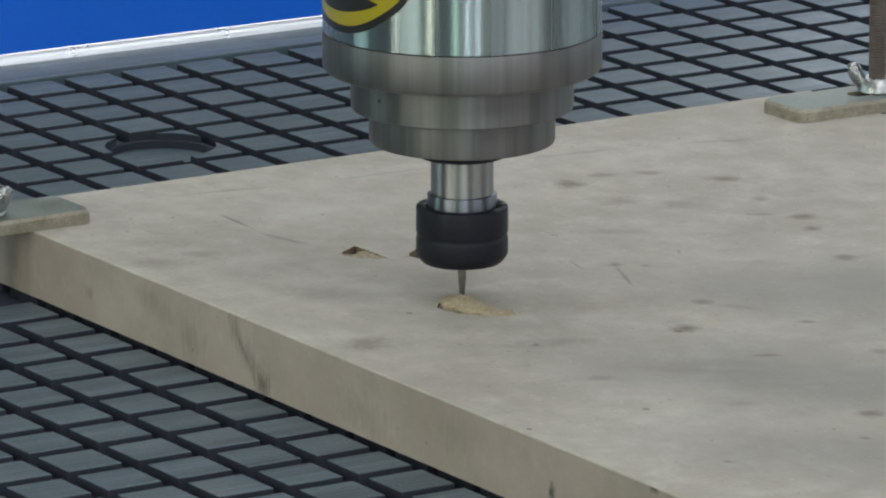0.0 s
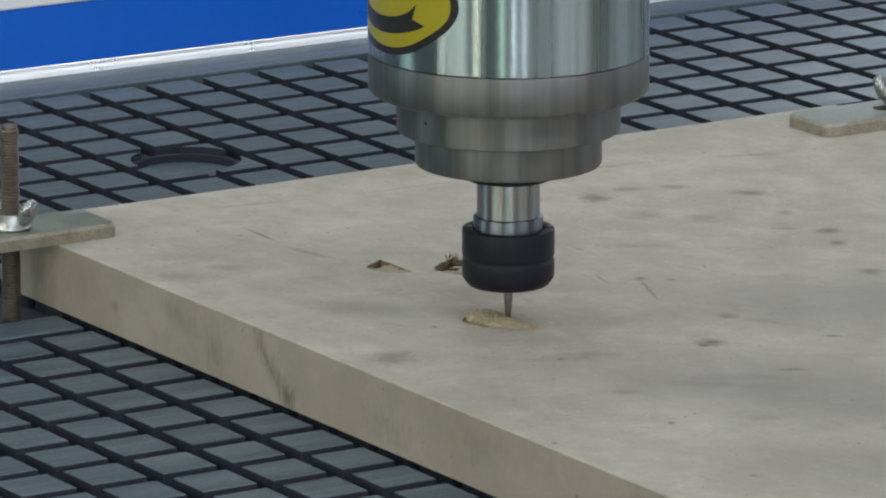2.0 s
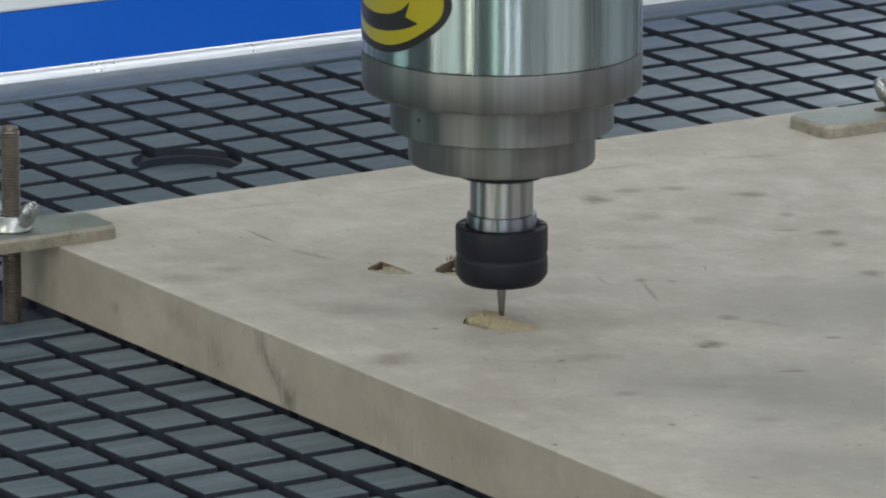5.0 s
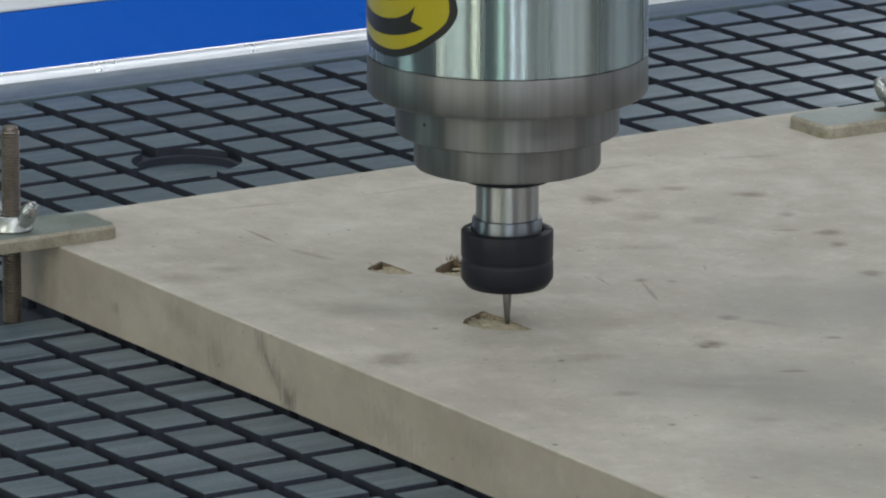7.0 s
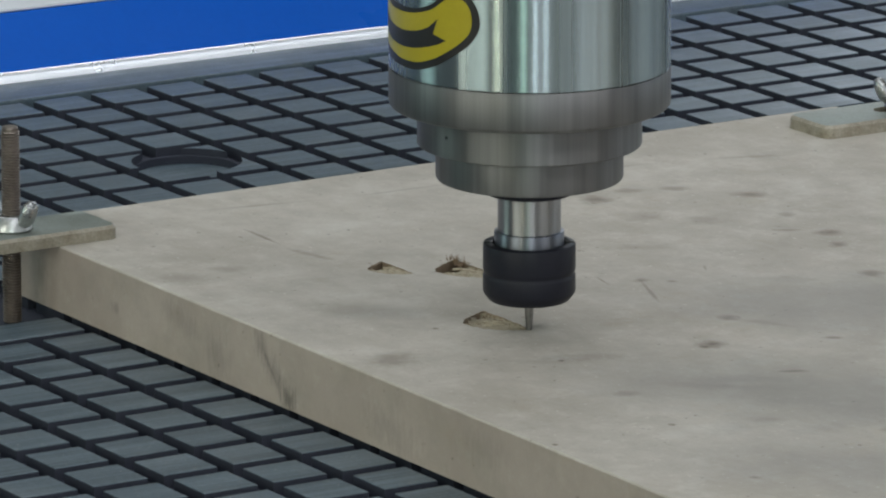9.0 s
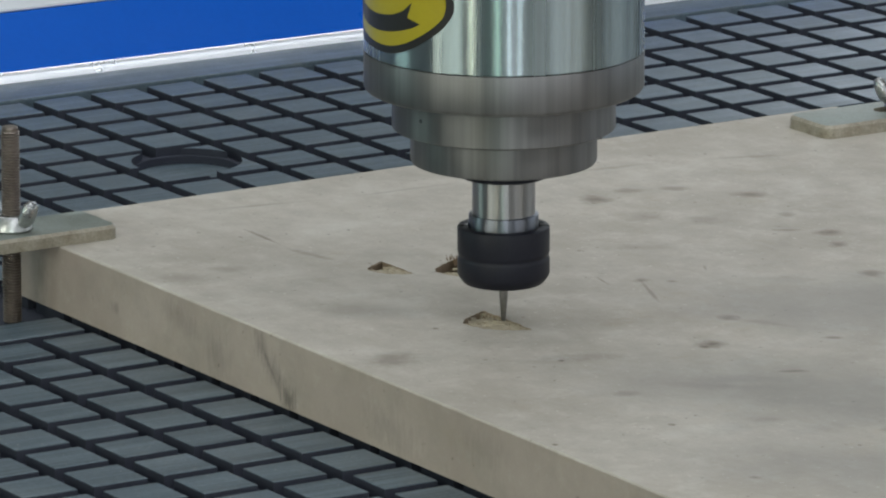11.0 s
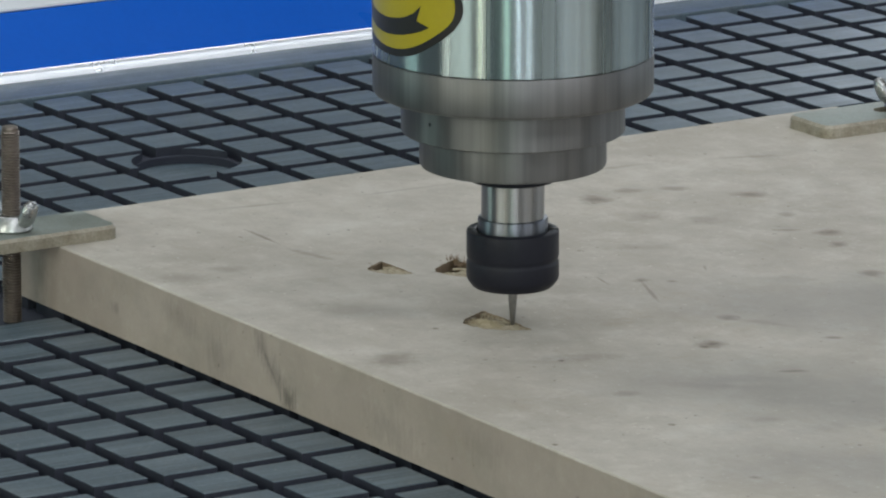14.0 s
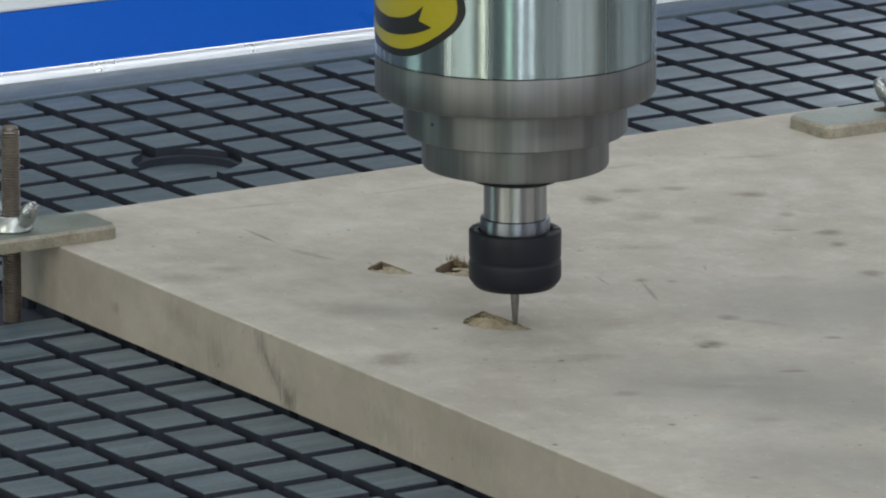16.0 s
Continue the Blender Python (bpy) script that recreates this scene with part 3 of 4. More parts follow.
# ---- sawdust on the cut, blown away later ----
def heap(name, label, cx, cy, rx, ry, h, seed, turn=0.0):
    bm = bmesh.new()
    rings, segs = 16, 48
    grid = []
    for i in range(rings + 1):
        s = i / rings
        ring = []
        for j in range(segs):
            a = 2 * math.pi * j / segs
            wob = 1 + 0.42 * noise.noise(Vector((math.cos(a) * 1.4 + seed, math.sin(a) * 1.4, seed)))
            x, y = rx * s * wob * math.cos(a), ry * s * wob * math.sin(a)
            z = h * (1 - s ** 1.7) + (0.42 * h + 0.0007) * noise.noise(Vector((x * 700, y * 700, seed * 3.1))) * (1 - s ** 4) + 0.00045 * noise.noise(Vector((x * 2600, y * 2600, seed * 1.7)))
            ring.append(bm.verts.new((x, y, z if s < 1 else -0.0004)))
        grid.append(ring)
    top = bm.verts.new((0, 0, h * 0.98))
    for j in range(segs):
        bm.faces.new((top, grid[1][j], grid[1][(j + 1) % segs]))
    for a, b in zip(grid[1:], grid[2:]):
        for j in range(segs):
            k = (j + 1) % segs
            bm.faces.new((a[j], b[j], b[k], a[k]))
    bm.faces.new(grid[-1])
    for v in grid[0]:
        bm.verts.remove(v)
    rnd = random.Random(seed)
    for _ in range(190):   # lumps on the slope
        a, s = rnd.uniform(0, 2 * math.pi), math.sqrt(rnd.random()) * 1.02
        x, y, r = rx * s * math.cos(a), ry * s * math.sin(a), rnd.uniform(0.00016, 0.00058) * (0.6 + 120 * h)
        m = Matrix.Translation((x, y, h * max(0.0, 1 - s ** 1.7) + r * 0.1)) @ pose(0, 0, 0, rnd.uniform(0, 360), rnd.uniform(0, 360), 0) @ Matrix.Diagonal((1.3, 0.9, 0.7, 1))
        made = bmesh.ops.create_icosphere(bm, subdivisions=1, radius=r, matrix=m)
        for v in made["verts"]:
            v.co += 0.35 * r * noise.noise_vector(v.co * 1500)
    for _ in range(420):   # loose crumbs round the foot
        a, s = rnd.uniform(0, 2 * math.pi), 0.6 + abs(rnd.gauss(0, 0.5))
        x, y, r = rx * s * math.cos(a), ry * s * math.sin(a), rnd.uniform(0.00007, 0.00022)
        m = Matrix.Translation((x, y, max(0.0, h * (1 - min(1, s) ** 1.7)) + r * 0.6)) @ pose(0, 0, 0, rnd.uniform(0, 360), rnd.uniform(0, 360), 0)
        bmesh.ops.create_cube(bm, size=2 * r, matrix=m)
    ob = part(name, bm, DUST, smooth=60)
    ob.matrix_basis = pose(cx, cy, T, 0, 0, turn)
    return tagged(ob, label, "sawdust", kind="stuff")


HEAPS = [
    heap("sawdust_heap", "pale yellow heap of fresh sawdust filling the cut", 0.5532, -0.0740, 0.0108, 0.0078, 0.0032, 1, -10),
    heap("sawdust_heap", "pale yellow low heap of fresh sawdust beside the cutter", 0.5632, -0.0732, 0.0108, 0.0066, 0.0022, 2, 12),
    heap("sawdust_heap", "thin pale scatter of sawdust at the cut's tip", 0.5735, -0.0690, 0.0060, 0.0040, 0.0006, 3, 30),
]
FRESH = heap("sawdust_heap", "thin fresh sawdust settling in the carved cut", 0.5570, -0.0762, 0.0100, 0.0058, 0.0014, 4, 6)


def specks():
    """Fine sawdust that has settled on the table beside the board and round the cut."""
    rnd = random.Random(21)
    verts, faces = [], []

    def crumb(x, y, z, r):
        n_ = len(verts)
        a = rnd.uniform(0, 6.28)
        for q in range(3):
            verts.append((x + r * math.cos(a + q * 2.09), y + r * math.sin(a + q * 2.09), z))
        verts.append((x + rnd.uniform(-r, r) * 0.3, y, z + r * rnd.uniform(0.6, 1.2)))
        faces.extend([(n_, n_ + 1, n_ + 3), (n_ + 1, n_ + 2, n_ + 3), (n_ + 2, n_, n_ + 3), (n_ + 2, n_ + 1, n_)])

    for _ in range(900):
        u, v = rnd.randint(9, 22), rnd.randint(-9, -6)
        if u > 11:
            crumb(u * S + rnd.uniform(0.001, W - 0.001), v * S + rnd.uniform(0.001, W - 0.001), 0.0, rnd.uniform(0.00010, 0.00030) * rnd.random() ** 0.6)
    for _ in range(500):
        x, y = rnd.gauss(0.560, 0.030), rnd.gauss(-0.072, 0.020)
        if all(abs(x - c[0][0] - 0.019) > 0.021 or abs(y - c[0][1] + 0.009) > 0.012 for c in CARVED) and BX0 < x and BY0 + 0.002 < y:
            crumb(x, y, T, rnd.uniform(0.00010, 0.00030))
    me = bpy.data.meshes.new("sawdust_specks")
    me.from_pydata(verts, [], faces)
    me.materials.append(PALE_DUST)
    tagged(new("sawdust_specks", me), "fine pale sawdust scattered on board and table", "sawdust", kind="stuff")


# ---- clamps ----
def rounded(x0, x1, y0, y1, r, steps=6):
    pts = []
    for cx, cy, a0 in ((x1 - r, y0 + r, -90), (x1 - r, y1 - r, 0), (x0 + r, y1 - r, 90), (x0 + r, y0 + r, 180)):
        pts += [(cx + r * math.cos(radians(a0 + 90 * i / steps)), cy + r * math.sin(radians(a0 + 90 * i / steps))) for i in range(steps + 1)]
    return pts


def plate_bm(w, y0, y1, r, th, slot):
    """A bar with rounded corners and a slot through it."""
    bm = bmesh.new()
    out = rounded(-w / 2, w / 2, y0, y1, r)
    hole = rounded(-0.0050, 0.0050, slot[0], slot[1], 0.0049)
    b = 0.0013
    ins = rounded(-w / 2 + b, w / 2 - b, y0 + b, y1 - b, max(r - b, 0.0005))

    def ring(pts, z):
        return [bm.verts.new((x, y, z)) for x, y in pts]

    def close(vs):
        return [bm.edges.new((vs[i], vs[(i + 1) % len(vs)])) for i in range(len(vs))]

    o_lo, o_hi, i_hi, h_lo, h_hi = ring(out, 0), ring(out, th - b), ring(ins, th), ring(hole, 0), ring(hole, th)
    bmesh.ops.triangle_fill(bm, use_beauty=True, edges=close(i_hi) + close(h_hi))
    for f in bm.faces:
        f.material_index = 0
    done = set(bm.faces)
    bmesh.ops.triangle_fill(bm, use_beauty=True, edges=close(o_lo) + close(h_lo))
    for a, c in ((o_lo, o_hi), (o_hi, i_hi), (h_hi, h_lo)):
        for i in range(len(a)):
            j = (i + 1) % len(a)
            bm.faces.new((a[i], a[j], c[j], c[i]))
    for f in bm.faces:
        f.material_index = 0 if f in done else 1
    return bm


def thread_bm(r, z0, z1, pitch):
    prof = [(r * 0.82, z0)]
    z = z0 + 0.0004
    while z + pitch < z1 - 0.001:
        prof += [(r * 0.86, z), (r, z + pitch * 0.42), (r, z + pitch * 0.58), (r * 0.86, z + pitch)]
        z += pitch
    prof += [(r * 0.86, z1 - 0.0008), (r * 0.72, z1)]
    return lathe(prof, 28)


def wing_nut(name_at, turn):
    nut = part("wing_nut", lathe([(0.0085, 0), (0.0092, 0.0008), (0.0090, 0.0020), (0.0072, 0.0062), (0.0066, 0.0068), (0.0046, 0.0068)], 32), NUT_ZINC)
    for s in (1, -1):
        bm = bmesh.new()
        # an upswept ear: sections along its run, each an oval plate
        secs = [(0.0030, 0.0028, 0.0028, 0.0038), (0.0062, 0.0036, 0.0032, 0.0038), (0.0086, 0.0058, 0.0034, 0.0042), (0.0100, 0.0088, 0.0034, 0.0044), (0.0112, 0.0116, 0.0031, 0.0040), (0.0120, 0.0134, 0.0020, 0.0026)]
        rings = []
        for i, (x, z, th, w) in enumerate(secs):
            a, b_ = secs[max(0, i - 1)], secs[min(len(secs) - 1, i + 1)]
            d = Vector((b_[0] - a[0], 0, b_[1] - a[1])).normalized()
            nrm = Vector((-d.z, 0, d.x))
            rings.append([bm.verts.new(Vector((x, 0, z)) + nrm * th * math.cos(q * math.pi / 6) + Vector((0, 1, 0)) * w * math.sin(q * math.pi / 6)) for q in range(12)])
        for a, b_ in zip(rings, rings[1:]):
            for q in range(12):
                bm.faces.new((a[q], a[(q + 1) % 12], b_[(q + 1) % 12], b_[q]))
        bm.faces.new(rings[0][::-1]), bm.faces.new(rings[-1])
        part("wing", bm, NUT_ZINC, nut, smooth=60, at=pose(0, 0, 0, 0, 0, 0 if s > 0 else 180))
    nut.matrix_basis = name_at @ pose(0, 0, 0, 0, 0, turn)
    return nut


def clamp(x, y, y_in, out, turn, r, label, top):
    """A slotted bar that presses the board down, on a threaded rod with a wing nut. out: the way away from the board, +1 or -1 in y."""
    th = 0.0060
    c = tagged(new("hold_down_clamp"), label, "clamp", "clamps round the board")
    c.matrix_basis = pose(x, y, 0)
    lo, hi = (y_in - y, y_in - y + 0.115) if out > 0 else (y_in - y - 0.115, y_in - y)
    sl = (-0.016, 0.026) if out > 0 else (-0.026, 0.010)
    part("bar", plate_bm(0.0335, lo, hi, r, th, sl), [ZINC, ZINC_EDGE], c, "dull zinc-plated bar with worn edges", at=pose(0, 0, T))
    part("rod", thread_bm(0.0042, -0.0059, top, 0.00125), ROD_STEEL, c, "brownish threaded steel rod")
    nut = wing_nut(pose(0, 0, T + th), turn)
    nut.parent = c
    tagged(nut, "bright zinc wing nut")
    return c


clamp(0.3295, -0.1770, -0.1322, -1, 22, 0.0058, "zinc-plated slotted hold-down bar on a threaded rod, pressing the board", 0.0815)
clamp(0.3335, 0.2935, 0.2385, 1, 56, 0.0060, "zinc-plated hold-down bar with rounded corners and wing nut", 0.0900)


# ---- spindle ----
def arc_patch(outline, r):
    """A thin sheet laid round the spindle body; outline: (angle in degrees, height) pairs."""
    bm = bmesh.new()
    vs = [bm.verts.new((a, z, 0)) for a, z in outline]
    bmesh.ops.triangle_fill(bm, use_beauty=True, edges=[bm.edges.new((vs[i], vs[(i + 1) % len(vs)])) for i in range(len(vs))])
    for _ in range(5):
        long_ = [e for e in bm.edges if abs(e.verts[0].co.x - e.verts[1].co.x) > 4]
        if not long_:
            break
        bmesh.ops.subdivide_edges(bm, edges=long_, cuts=1)
        bmesh.ops.triangulate(bm, faces=bm.faces[:])
    for v in bm.verts:
        a = radians(v.co.x)
        v.co = Vector((r * math.cos(a), r * math.sin(a), v.co.y))
    return bm


def spindle():
    sp = tagged(new("router_spindle"), "polished steel routing spindle with black collet nut above the board", "router spindle")
    part("body", lathe([(0.0568, 0.1140), (0.0576, 0.1142), (0.0579, 0.1145), (0.0579, 0.34)], 160), STEEL_BODY, sp, "polished stainless steel body")
    part("lower_ring", lathe([(0.0490, 0.0972), (0.0561, 0.0972), (0.0572, 0.0978), (0.0580, 0.0990), (0.0580, 0.1136), (0.0578, 0.1139), (0.0560, 0.1139)], 160), STEEL_RING, sp, "dull turned steel ring")
    part("flange", lathe([(0.0400, 0.0809), (0.0456, 0.0809), (0.0463, 0.0815), (0.0463, 0.0971), (0.0400, 0.0971)], 128), STEEL_RING, sp, "turned steel flange")
    part("nose_ring", lathe([(0.0150, 0.0668), (0.0330, 0.0663), (0.0368, 0.0661), (0.0382, 0.0666), (0.0387, 0.0676), (0.0387, 0.0808), (0.0200, 0.0808)], 128), STEEL_RING, sp, "turned steel nose ring")
    part("seal", lathe([(0.0133, 0.0598), (0.0180, 0.0600), (0.0188, 0.0606), (0.0190, 0.0667), (0.0133, 0.0667)], 64), BLACK_STEEL, sp, "dark seal round the shaft")
    part("shaft", lathe([(0.0120, 0.0441), (0.0131, 0.0441), (0.0131, 0.0655)], 96), STEEL_SHAFT, sp, "bright ground steel shaft")
    part("collar", lathe([(0.0120, 0.0375), (0.0145, 0.0376), (0.0145, 0.0437), (0.0143, 0.0440), (0.0131, 0.0442), (0.0120, 0.0442)], 96), STEEL_COLLAR, sp, "steel collar coloured dark for the nut's reflection, with a bright edge")
    nut = part("collet_nut", lathe([(0.0030, 0.0160), (0.0100, 0.0150), (0.0150, 0.0145), (0.0162, 0.0147), (0.0170, 0.0153), (0.0187, 0.0176), (0.0192, 0.0188), (0.0192, 0.0250), (0.0191, 0.0254), (0.0187, 0.0262), (0.0187, 0.0268), (0.0191, 0.0277), (0.0192, 0.0282), (0.0192, 0.0380), (0.0190, 0.0386), (0.0182, 0.0389), (0.0164, 0.0390), (0.0152, 0.0388), (0.0150, 0.0366)], 128), BLACK_STEEL, sp, "black steel collet nut with a shallow groove")
    # small black blocks stand in for the shaded inside of two cut slots
    for a in (238, 58):
        part("notch", box_bm(0.0150, 0.0188, -0.0016, 0.0016, 0.0376, 0.0392, 0.0003), BLACK_VINYL, nut, "black block painting the shade of a spanner notch", at=pose(0, 0, 0, 0, 0, a))
    part("cutter", lathe([(0.0, -0.0022), (0.0007, -0.0021), (0.0010, -0.0013), (0.0011, -0.0001), (0.0014, 0.0045), (0.0018, 0.0085), (0.0019, 0.0110), (0.0019, 0.0175)], 24), CARBIDE, sp, "thin tapered carbide cutter")
    # flat black disc paints the dark inside of a screw hole
    part("screw_hole_shade", lathe([(0.0, -0.0002), (0.0008, -0.0002), (0.0008, 0.0002), (0.0, 0.0002)], 16), BLACK_VINYL, sp, at=pose(0, 0, 0, 0, 0, -79.5) @ pose(0.0462, 0, 0.0899, 0, 90, 0))
    # sticker: outline, yellow field, ribbons; angles seen from above about the axis
    A0 = -31.9   # the side that faces the camera

    def flow(pts, steps=4):
        """A closed smooth outline through (angle, height) pairs."""
        res = []
        n_ = len(pts)
        for i in range(n_):
            p0, p1, p2, p3 = (Vector(pts[(i + d) % n_]) for d in (-1, 0, 1, 2))
            if p1.x < -88 or p2.x < -88:
                res.append((A0 + p1.x, p1.y))
                continue
            for q in range(steps):
                u = q / steps
                p = 0.5 * (2 * p1 + (p2 - p0) * u + (2 * p0 - 5 * p1 + 4 * p2 - p3) * u * u + (3 * p1 - p0 - 3 * p2 + p3) * u ** 3)
                res.append((A0 + p.x, p.y))
        return res

    border = [(-93, 0.1225), (-82, 0.1200), (-71, 0.1191), (-56, 0.1188), (-44, 0.1214), (-34.5, 0.1264), (-26, 0.1326), (-21.3, 0.1395), (-21.2, 0.1450), (-23.5, 0.1505), (-27.5, 0.1540),
              (-32.5, 0.1551), (-38, 0.1525), (-44, 0.1476), (-54.5, 0.1443), (-67, 0.1440), (-81, 0.1454), (-93, 0.1475)]
    field = [(-93, 0.1262), (-79, 0.1237), (-65, 0.1219), (-53, 0.1223), (-43, 0.1252), (-33.5, 0.1305), (-26.3, 0.1366), (-24.4, 0.1424), (-25.5, 0.1479), (-29, 0.1514), (-34.5, 0.1516),
             (-39, 0.1487), (-45, 0.1450), (-56, 0.1422), (-69, 0.1415), (-80, 0.1422), (-93, 0.1440)]
    swoosh = [(-93, 0.1400), (-86, 0.1375), (-79, 0.1354), (-71, 0.1343), (-63.5, 0.1340), (-58, 0.1345), (-52, 0.1355), (-48.5, 0.1367), (-45, 0.1383), (-40.5, 0.1421), (-43, 0.1355),
              (-36.3, 0.1335), (-40.5, 0.1315), (-45, 0.1300), (-50.5, 0.1286), (-56, 0.1277), (-62.5, 0.1272), (-69, 0.1273), (-75, 0.1279), (-80, 0.1288), (-93, 0.1315)]
    sticker = part("sticker", arc_patch(flow(border), 0.05802), BLACK_VINYL, sp, "yellow and black swoosh-shaped sticker", smooth=80)
    part("yellow_field", arc_patch(flow(field), 0.05808), YELLOW, sticker, smooth=80)
    part("ribbon", arc_patch([(A0 + a, z) for a, z in swoosh], 0.05814), BLACK_VINYL, sticker, "black ribbon with a notched end", smooth=80)
    return sp


SPINDLE = spindle()
specks()


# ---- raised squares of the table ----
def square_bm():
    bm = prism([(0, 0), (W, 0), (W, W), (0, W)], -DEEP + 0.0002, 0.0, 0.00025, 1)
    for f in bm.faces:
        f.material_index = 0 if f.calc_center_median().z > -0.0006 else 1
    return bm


def outside_port(x0, y0):
    """The outline of a square at (x0, y0) less the round port, or None where the port misses it."""
    px, py, r = PORT
    corners = [(x0, y0), (x0 + W, y0), (x0 + W, y0 + W), (x0, y0 + W)]
    dense = []
    for (ax, ay), (bx, by) in zip(corners, corners[1:] + corners[:1]):
        dense += [(ax + (bx - ax) * i / 60, ay + (by - ay) * i / 60) for i in range(60)]
    inside = [math.hypot(x - px, y - py) < r for x, y in dense]
    if not any(inside):
        return None
    if all(inside):
        return []
    s = next(i for i in range(len(dense)) if not inside[i] and inside[i - 1])
    run = [(dense[(s + i) % len(dense)], inside[(s + i) % len(dense)]) for i in range(len(dense))]
    pts = [p for p, hid in run if not hid]
    a0, a1 = (math.atan2(p[1] - py, p[0] - px) for p in (pts[-1], pts[0]))
    d = (a1 - a0 + math.pi) % (2 * math.pi) - math.pi
    pts += [(px + r * math.cos(a0 + d * i / 14), py + r * math.sin(a0 + d * i / 14)) for i in range(1, 14)]
    return pts


def squares():
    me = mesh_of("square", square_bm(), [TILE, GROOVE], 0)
    rest = []
    for u in range(-1, 41):
        for v in range(-22, 31):
            x, y = u * S, v * S
            if y < TY0 + 0.01 or x + W > TX1:
                continue
            if (u, v) in ((9, -6), (9, -7), (10, -6), (10, -7), (11, -7)):
                continue
            if (u, v) == (11, -6):
                bm = prism([(x, y - S), (x + W, y - S), (x + W, y + W), (x, y + W)], -DEEP + 0.0002, 0.0, 0.0005, 1)
                for f in bm.faces:
                    f.material_index = 0 if f.calc_center_median().z > -0.0006 else 1
                part("square", bm, [TILE, GROOVE], table, "long raised block beside the clamp slot", smooth=0)
                continue
            cut = outside_port(x, y)
            if cut is not None:
                if len(cut) > 2:
                    bm = prism(cut, -DEEP + 0.0002, 0.0)
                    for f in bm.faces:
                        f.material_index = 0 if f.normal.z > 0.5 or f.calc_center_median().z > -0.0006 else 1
                    part("square", bm, [TILE, GROOVE], table, "raised square cut by the round suction port", smooth=0)
                continue
            if (u <= 9 and -5 <= v <= 15) or (10 <= u <= 21 and -9 <= v <= -6):
                ob = new("square", me)
                ob.parent = table
                ob.location = (x, y, 0)
            else:
                rest.append((x, y))
    verts, faces, mats = [], [], []
    for x, y in rest:
        n_ = len(verts)
        b = 0.00025
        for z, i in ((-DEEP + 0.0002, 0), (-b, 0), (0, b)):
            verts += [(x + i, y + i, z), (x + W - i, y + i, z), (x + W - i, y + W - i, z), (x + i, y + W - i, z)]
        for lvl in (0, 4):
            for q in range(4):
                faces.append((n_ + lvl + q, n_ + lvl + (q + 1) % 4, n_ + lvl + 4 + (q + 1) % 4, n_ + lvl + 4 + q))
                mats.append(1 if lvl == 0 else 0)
        faces.append((n_ + 8, n_ + 9, n_ + 10, n_ + 11))
        mats.append(0)
    me2 = bpy.data.meshes.new("raised_grid")
    me2.from_pydata(verts, [], faces)
    me2.materials.append(TILE), me2.materials.append(GROOVE)
    for p, m in zip(me2.polygons, mats):
        p.material_index = m
    ob = new("raised_grid", me2)
    ob.parent = table
    tagged(ob, kind="stuff")


squares()
part("port_floor", lathe([(0.0, SUNK + 0.0001), (PORT[2] - 0.0003, SUNK + 0.0001), (PORT[2] - 0.0003, SUNK + 0.0008), (0.0, SUNK + 0.0008)], 48), TILE, table, "grey floor of the round suction port", at=pose(PORT[0], PORT[1], 0))
part("port_lip", lathe([(0.0242, SUNK + 0.0007), (0.0262, SUNK + 0.0007), (0.0262, -0.0032), (0.0245, -0.0032), (0.0242, -0.0035), (0.0242, SUNK + 0.0007)], 64, closed=False), GROOVE, table, "dark stepped lip inside the suction port", at=pose(PORT[0], PORT[1], 0))


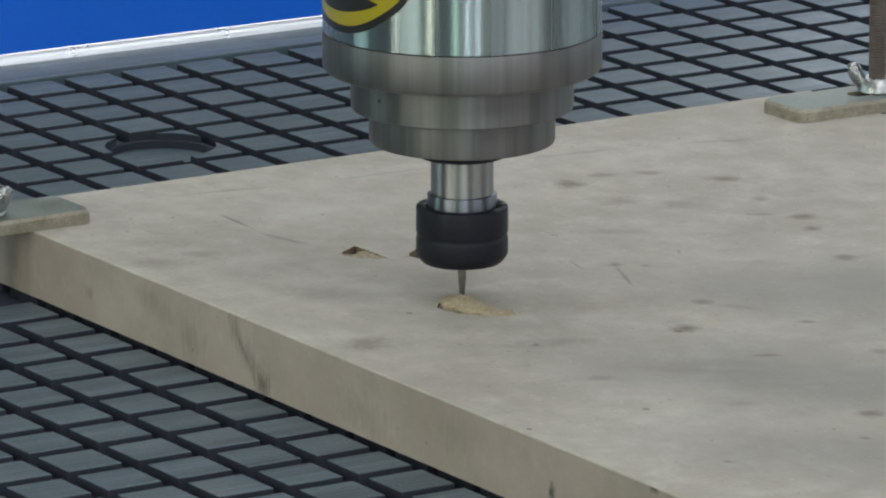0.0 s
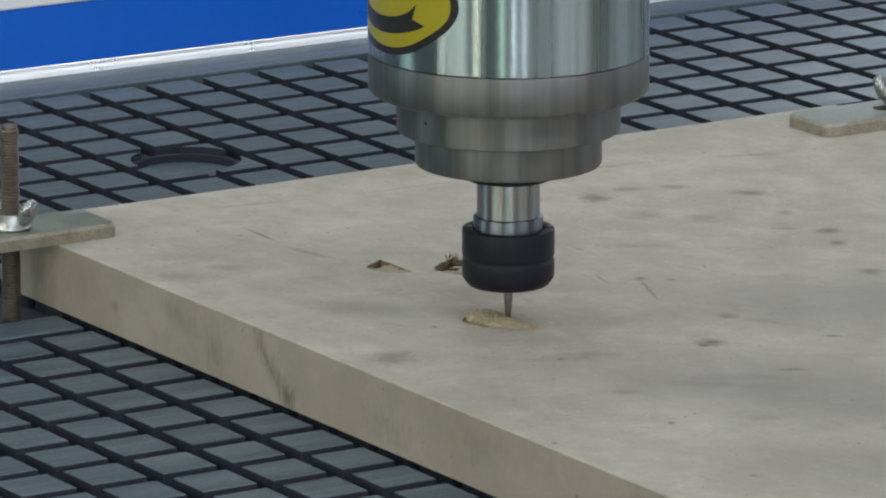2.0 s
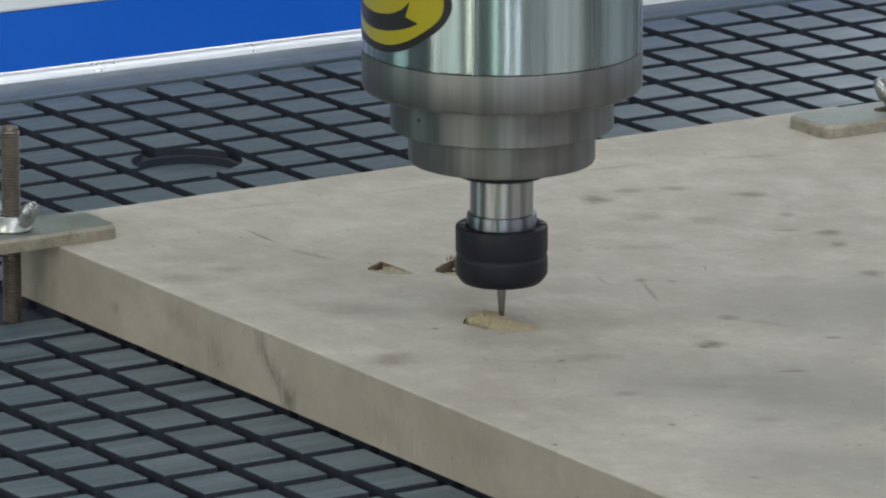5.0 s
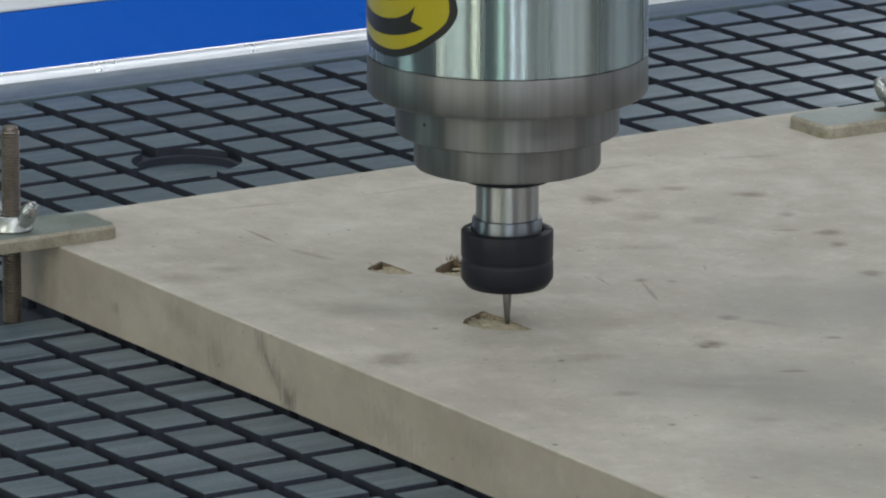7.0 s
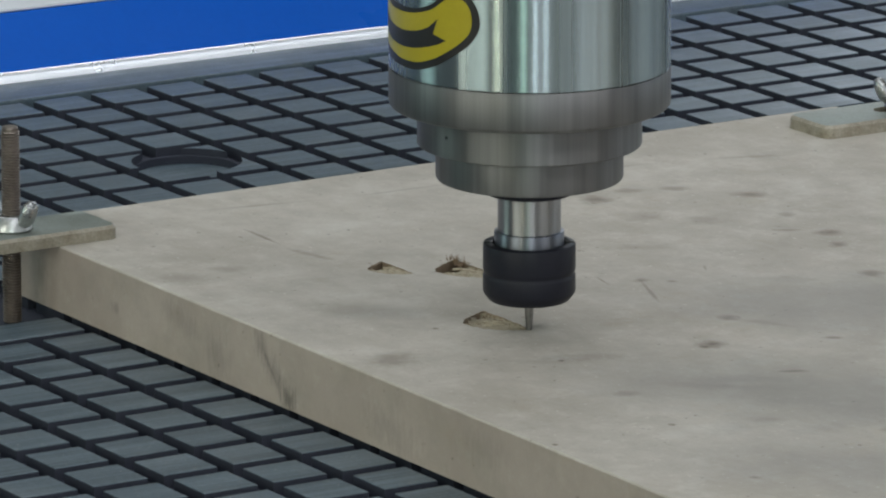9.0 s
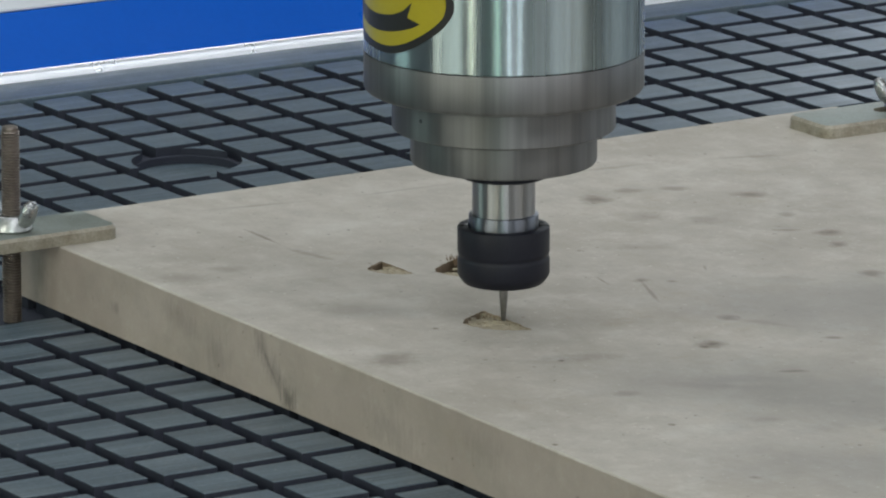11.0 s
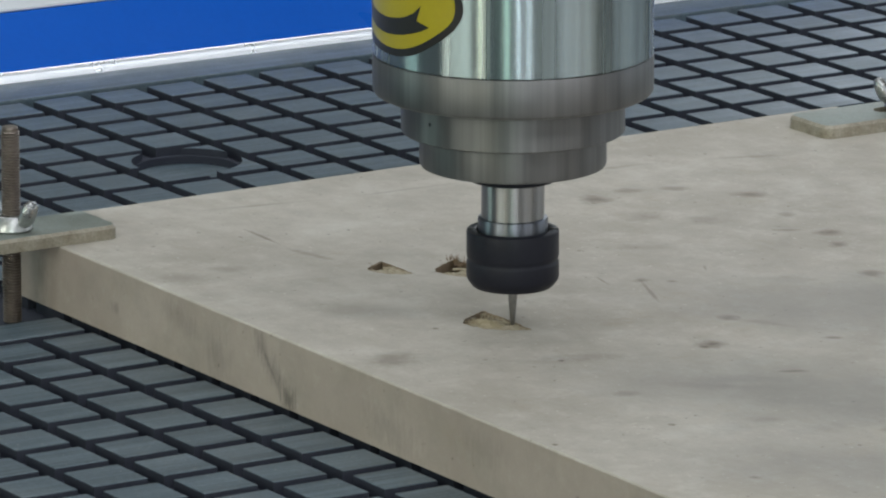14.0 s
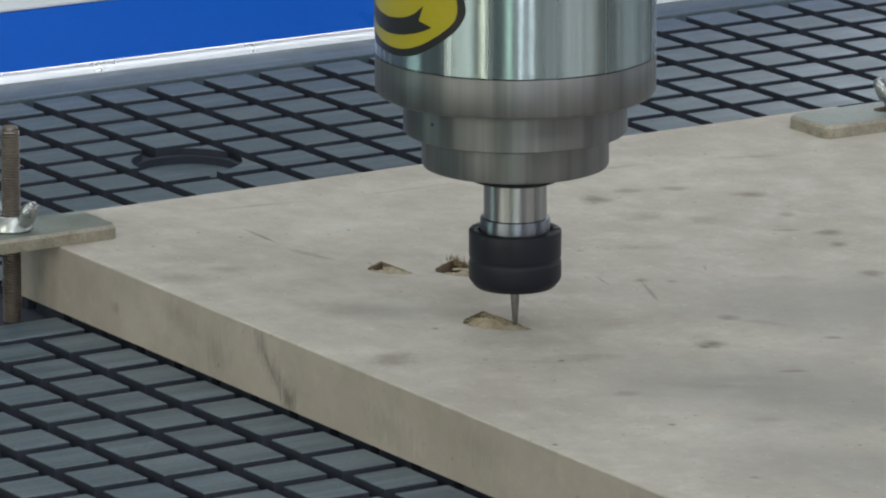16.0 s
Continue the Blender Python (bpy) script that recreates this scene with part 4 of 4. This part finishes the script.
# ---- what moves ----
def motions():
    # the cutter's tip follows the back of the cut to and fro, plunging at both ends; one stroke takes 6.4 s
    walk(SPINDLE, [
        (0.0, pose(0.5447, -0.0682, 0.0308)),
        (0.5, pose(0.5522, -0.0682, 0.0312)),
        (1.0, pose(0.5562, -0.0682, 0.0314)),
        (1.5, pose(0.5584, -0.0682, 0.0307)),
        (2.0, pose(0.5610, -0.0682, 0.0305)),
        (2.1, pose(0.5614, -0.0682, 0.0306)),
        (2.2, pose(0.5743, -0.0682, 0.0280)),
        (2.3, pose(0.5756, -0.0682, 0.0265)),
        (2.4, pose(0.5758, -0.0682, 0.0271)),
        (2.5, pose(0.5736, -0.0682, 0.0305)),
        (2.6, pose(0.5723, -0.0682, 0.0312)),
        (2.7, pose(0.5679, -0.0682, 0.0308)),
        (2.8, pose(0.5663, -0.0682, 0.0304)),
        (2.9, pose(0.5654, -0.0682, 0.0305)),
        (3.0, pose(0.5651, -0.0682, 0.0314)),
        (3.5, pose(0.5616, -0.0682, 0.0314)),
        (4.0, pose(0.5581, -0.0682, 0.0306)),
        (4.9, pose(0.5559, -0.0682, 0.0314)),
        (5.1, pose(0.5537, -0.0682, 0.0311)),
        (5.3, pose(0.5489, -0.0682, 0.0315)),
        (5.4, pose(0.5480, -0.0682, 0.0314)),
        (5.5, pose(0.5454, -0.0682, 0.0284)),
        (5.6, pose(0.5423, -0.0682, 0.0270)),
        (5.7, pose(0.5423, -0.0682, 0.0272)),
        (5.8, pose(0.5440, -0.0682, 0.0276)),
        (5.9, pose(0.5458, -0.0682, 0.0302)),
        (6.0, pose(0.5467, -0.0682, 0.0313)),
        (6.1, pose(0.5506, -0.0682, 0.0317)),
        (6.5, pose(0.5555, -0.0682, 0.0315)),
        (7.0, pose(0.5595, -0.0682, 0.0302)),
        (7.5, pose(0.5621, -0.0682, 0.0312)),
        (8.0, pose(0.5656, -0.0682, 0.0315)),
        (8.3, pose(0.5681, -0.0682, 0.0303)),
        (8.4, pose(0.5725, -0.0682, 0.0303)),
        (8.5, pose(0.5743, -0.0682, 0.0307)),
        (8.6, pose(0.5756, -0.0682, 0.0287)),
        (8.7, pose(0.5771, -0.0682, 0.0264)),
        (8.8, pose(0.5785, -0.0682, 0.0266)),
        (8.9, pose(0.5778, -0.0682, 0.0270)),
        (9.0, pose(0.5765, -0.0682, 0.0280)),
        (9.1, pose(0.5749, -0.0682, 0.0306)),
        (9.2, pose(0.5727, -0.0682, 0.0308)),
        (9.43, pose(0.5651, -0.0682, 0.0314)),
        (9.93, pose(0.5616, -0.0682, 0.0314)),
        (10.43, pose(0.5581, -0.0682, 0.0306)),
        (11.3, pose(0.5559, -0.0682, 0.0314)),
        (11.5, pose(0.5537, -0.0682, 0.0311)),
        (11.7, pose(0.5489, -0.0682, 0.0315)),
        (11.8, pose(0.5480, -0.0682, 0.0314)),
        (11.9, pose(0.5454, -0.0682, 0.0284)),
        (12.0, pose(0.5423, -0.0682, 0.0270)),
        (12.1, pose(0.5423, -0.0682, 0.0272)),
        (12.2, pose(0.5440, -0.0682, 0.0276)),
        (12.3, pose(0.5458, -0.0682, 0.0302)),
        (12.4, pose(0.5467, -0.0682, 0.0313)),
        (12.5, pose(0.5506, -0.0682, 0.0312)),
        (13.0, pose(0.5568, -0.0682, 0.0315)),
        (13.5, pose(0.5603, -0.0682, 0.0301)),
        (14.0, pose(0.5638, -0.0682, 0.0311)),
        (14.5, pose(0.5669, -0.0682, 0.0318)),
        (14.6, pose(0.5674, -0.0682, 0.0307)),
        (14.7, pose(0.5701, -0.0682, 0.0310)),
        (14.8, pose(0.5749, -0.0682, 0.0308)),
        (14.9, pose(0.5756, -0.0682, 0.0305)),
        (15.0, pose(0.5774, -0.0682, 0.0279)),
        (15.1, pose(0.5800, -0.0682, 0.0268)),
        (15.2, pose(0.5811, -0.0682, 0.0270)),
        (15.3, pose(0.5785, -0.0682, 0.0277)),
        (15.4, pose(0.5765, -0.0682, 0.0299)),
        (15.5, pose(0.5756, -0.0682, 0.0309)),
        (15.6, pose(0.5723, -0.0682, 0.0312)),
        (15.7, pose(0.5679, -0.0682, 0.0308)),
        (16.0, pose(0.5656, -0.0682, 0.0315)),
    ])
    # fresh dust fills the cleaned cut as the next stroke goes on
    walk(FRESH, [
        (0.0, pose(0.5570, -0.0762, T - 0.0060, 0, 0, 6)),
        (11.6, pose(0.5570, -0.0762, T - 0.0060, 0, 0, 6)),
        (12.3, pose(0.5570, -0.0762, T - 0.0019, 0, 0, 6)),
        (14.0, pose(0.5570, -0.0762, T - 0.0013, 0, 0, 6)),
        (16.0, pose(0.5570, -0.0762, T - 0.0008, 0, 0, 6)),
    ])
    # an air jet blows the sawdust off the cut, across the board
    for heap_, (cx, cy), turn, late in zip(HEAPS, ((0.5532, -0.0740), (0.5632, -0.0732), (0.5730, -0.0690)), (-10, 12, 30), (0.04, 0.0, 0.0)):
        walk(heap_, [
            (0.0, pose(cx, cy, T, 0, 0, turn)),
            (6.72 + late, pose(cx, cy, T, 0, 0, turn)),
            (6.80 + late, pose(cx - 0.006, cy + 0.130, T + 0.005, 4, 0, turn + 20)),
            (6.87 + late, pose(cx + 0.010, cy + 0.270, T + 0.001, 0, 0, turn + 45)),
            (6.92 + late, pose(cx + 0.015, cy + 0.285, T, 0, 0, turn + 50)),
            (16.0, pose(cx + 0.015, cy + 0.285, T, 0, 0, turn + 50)),
        ])


motions()
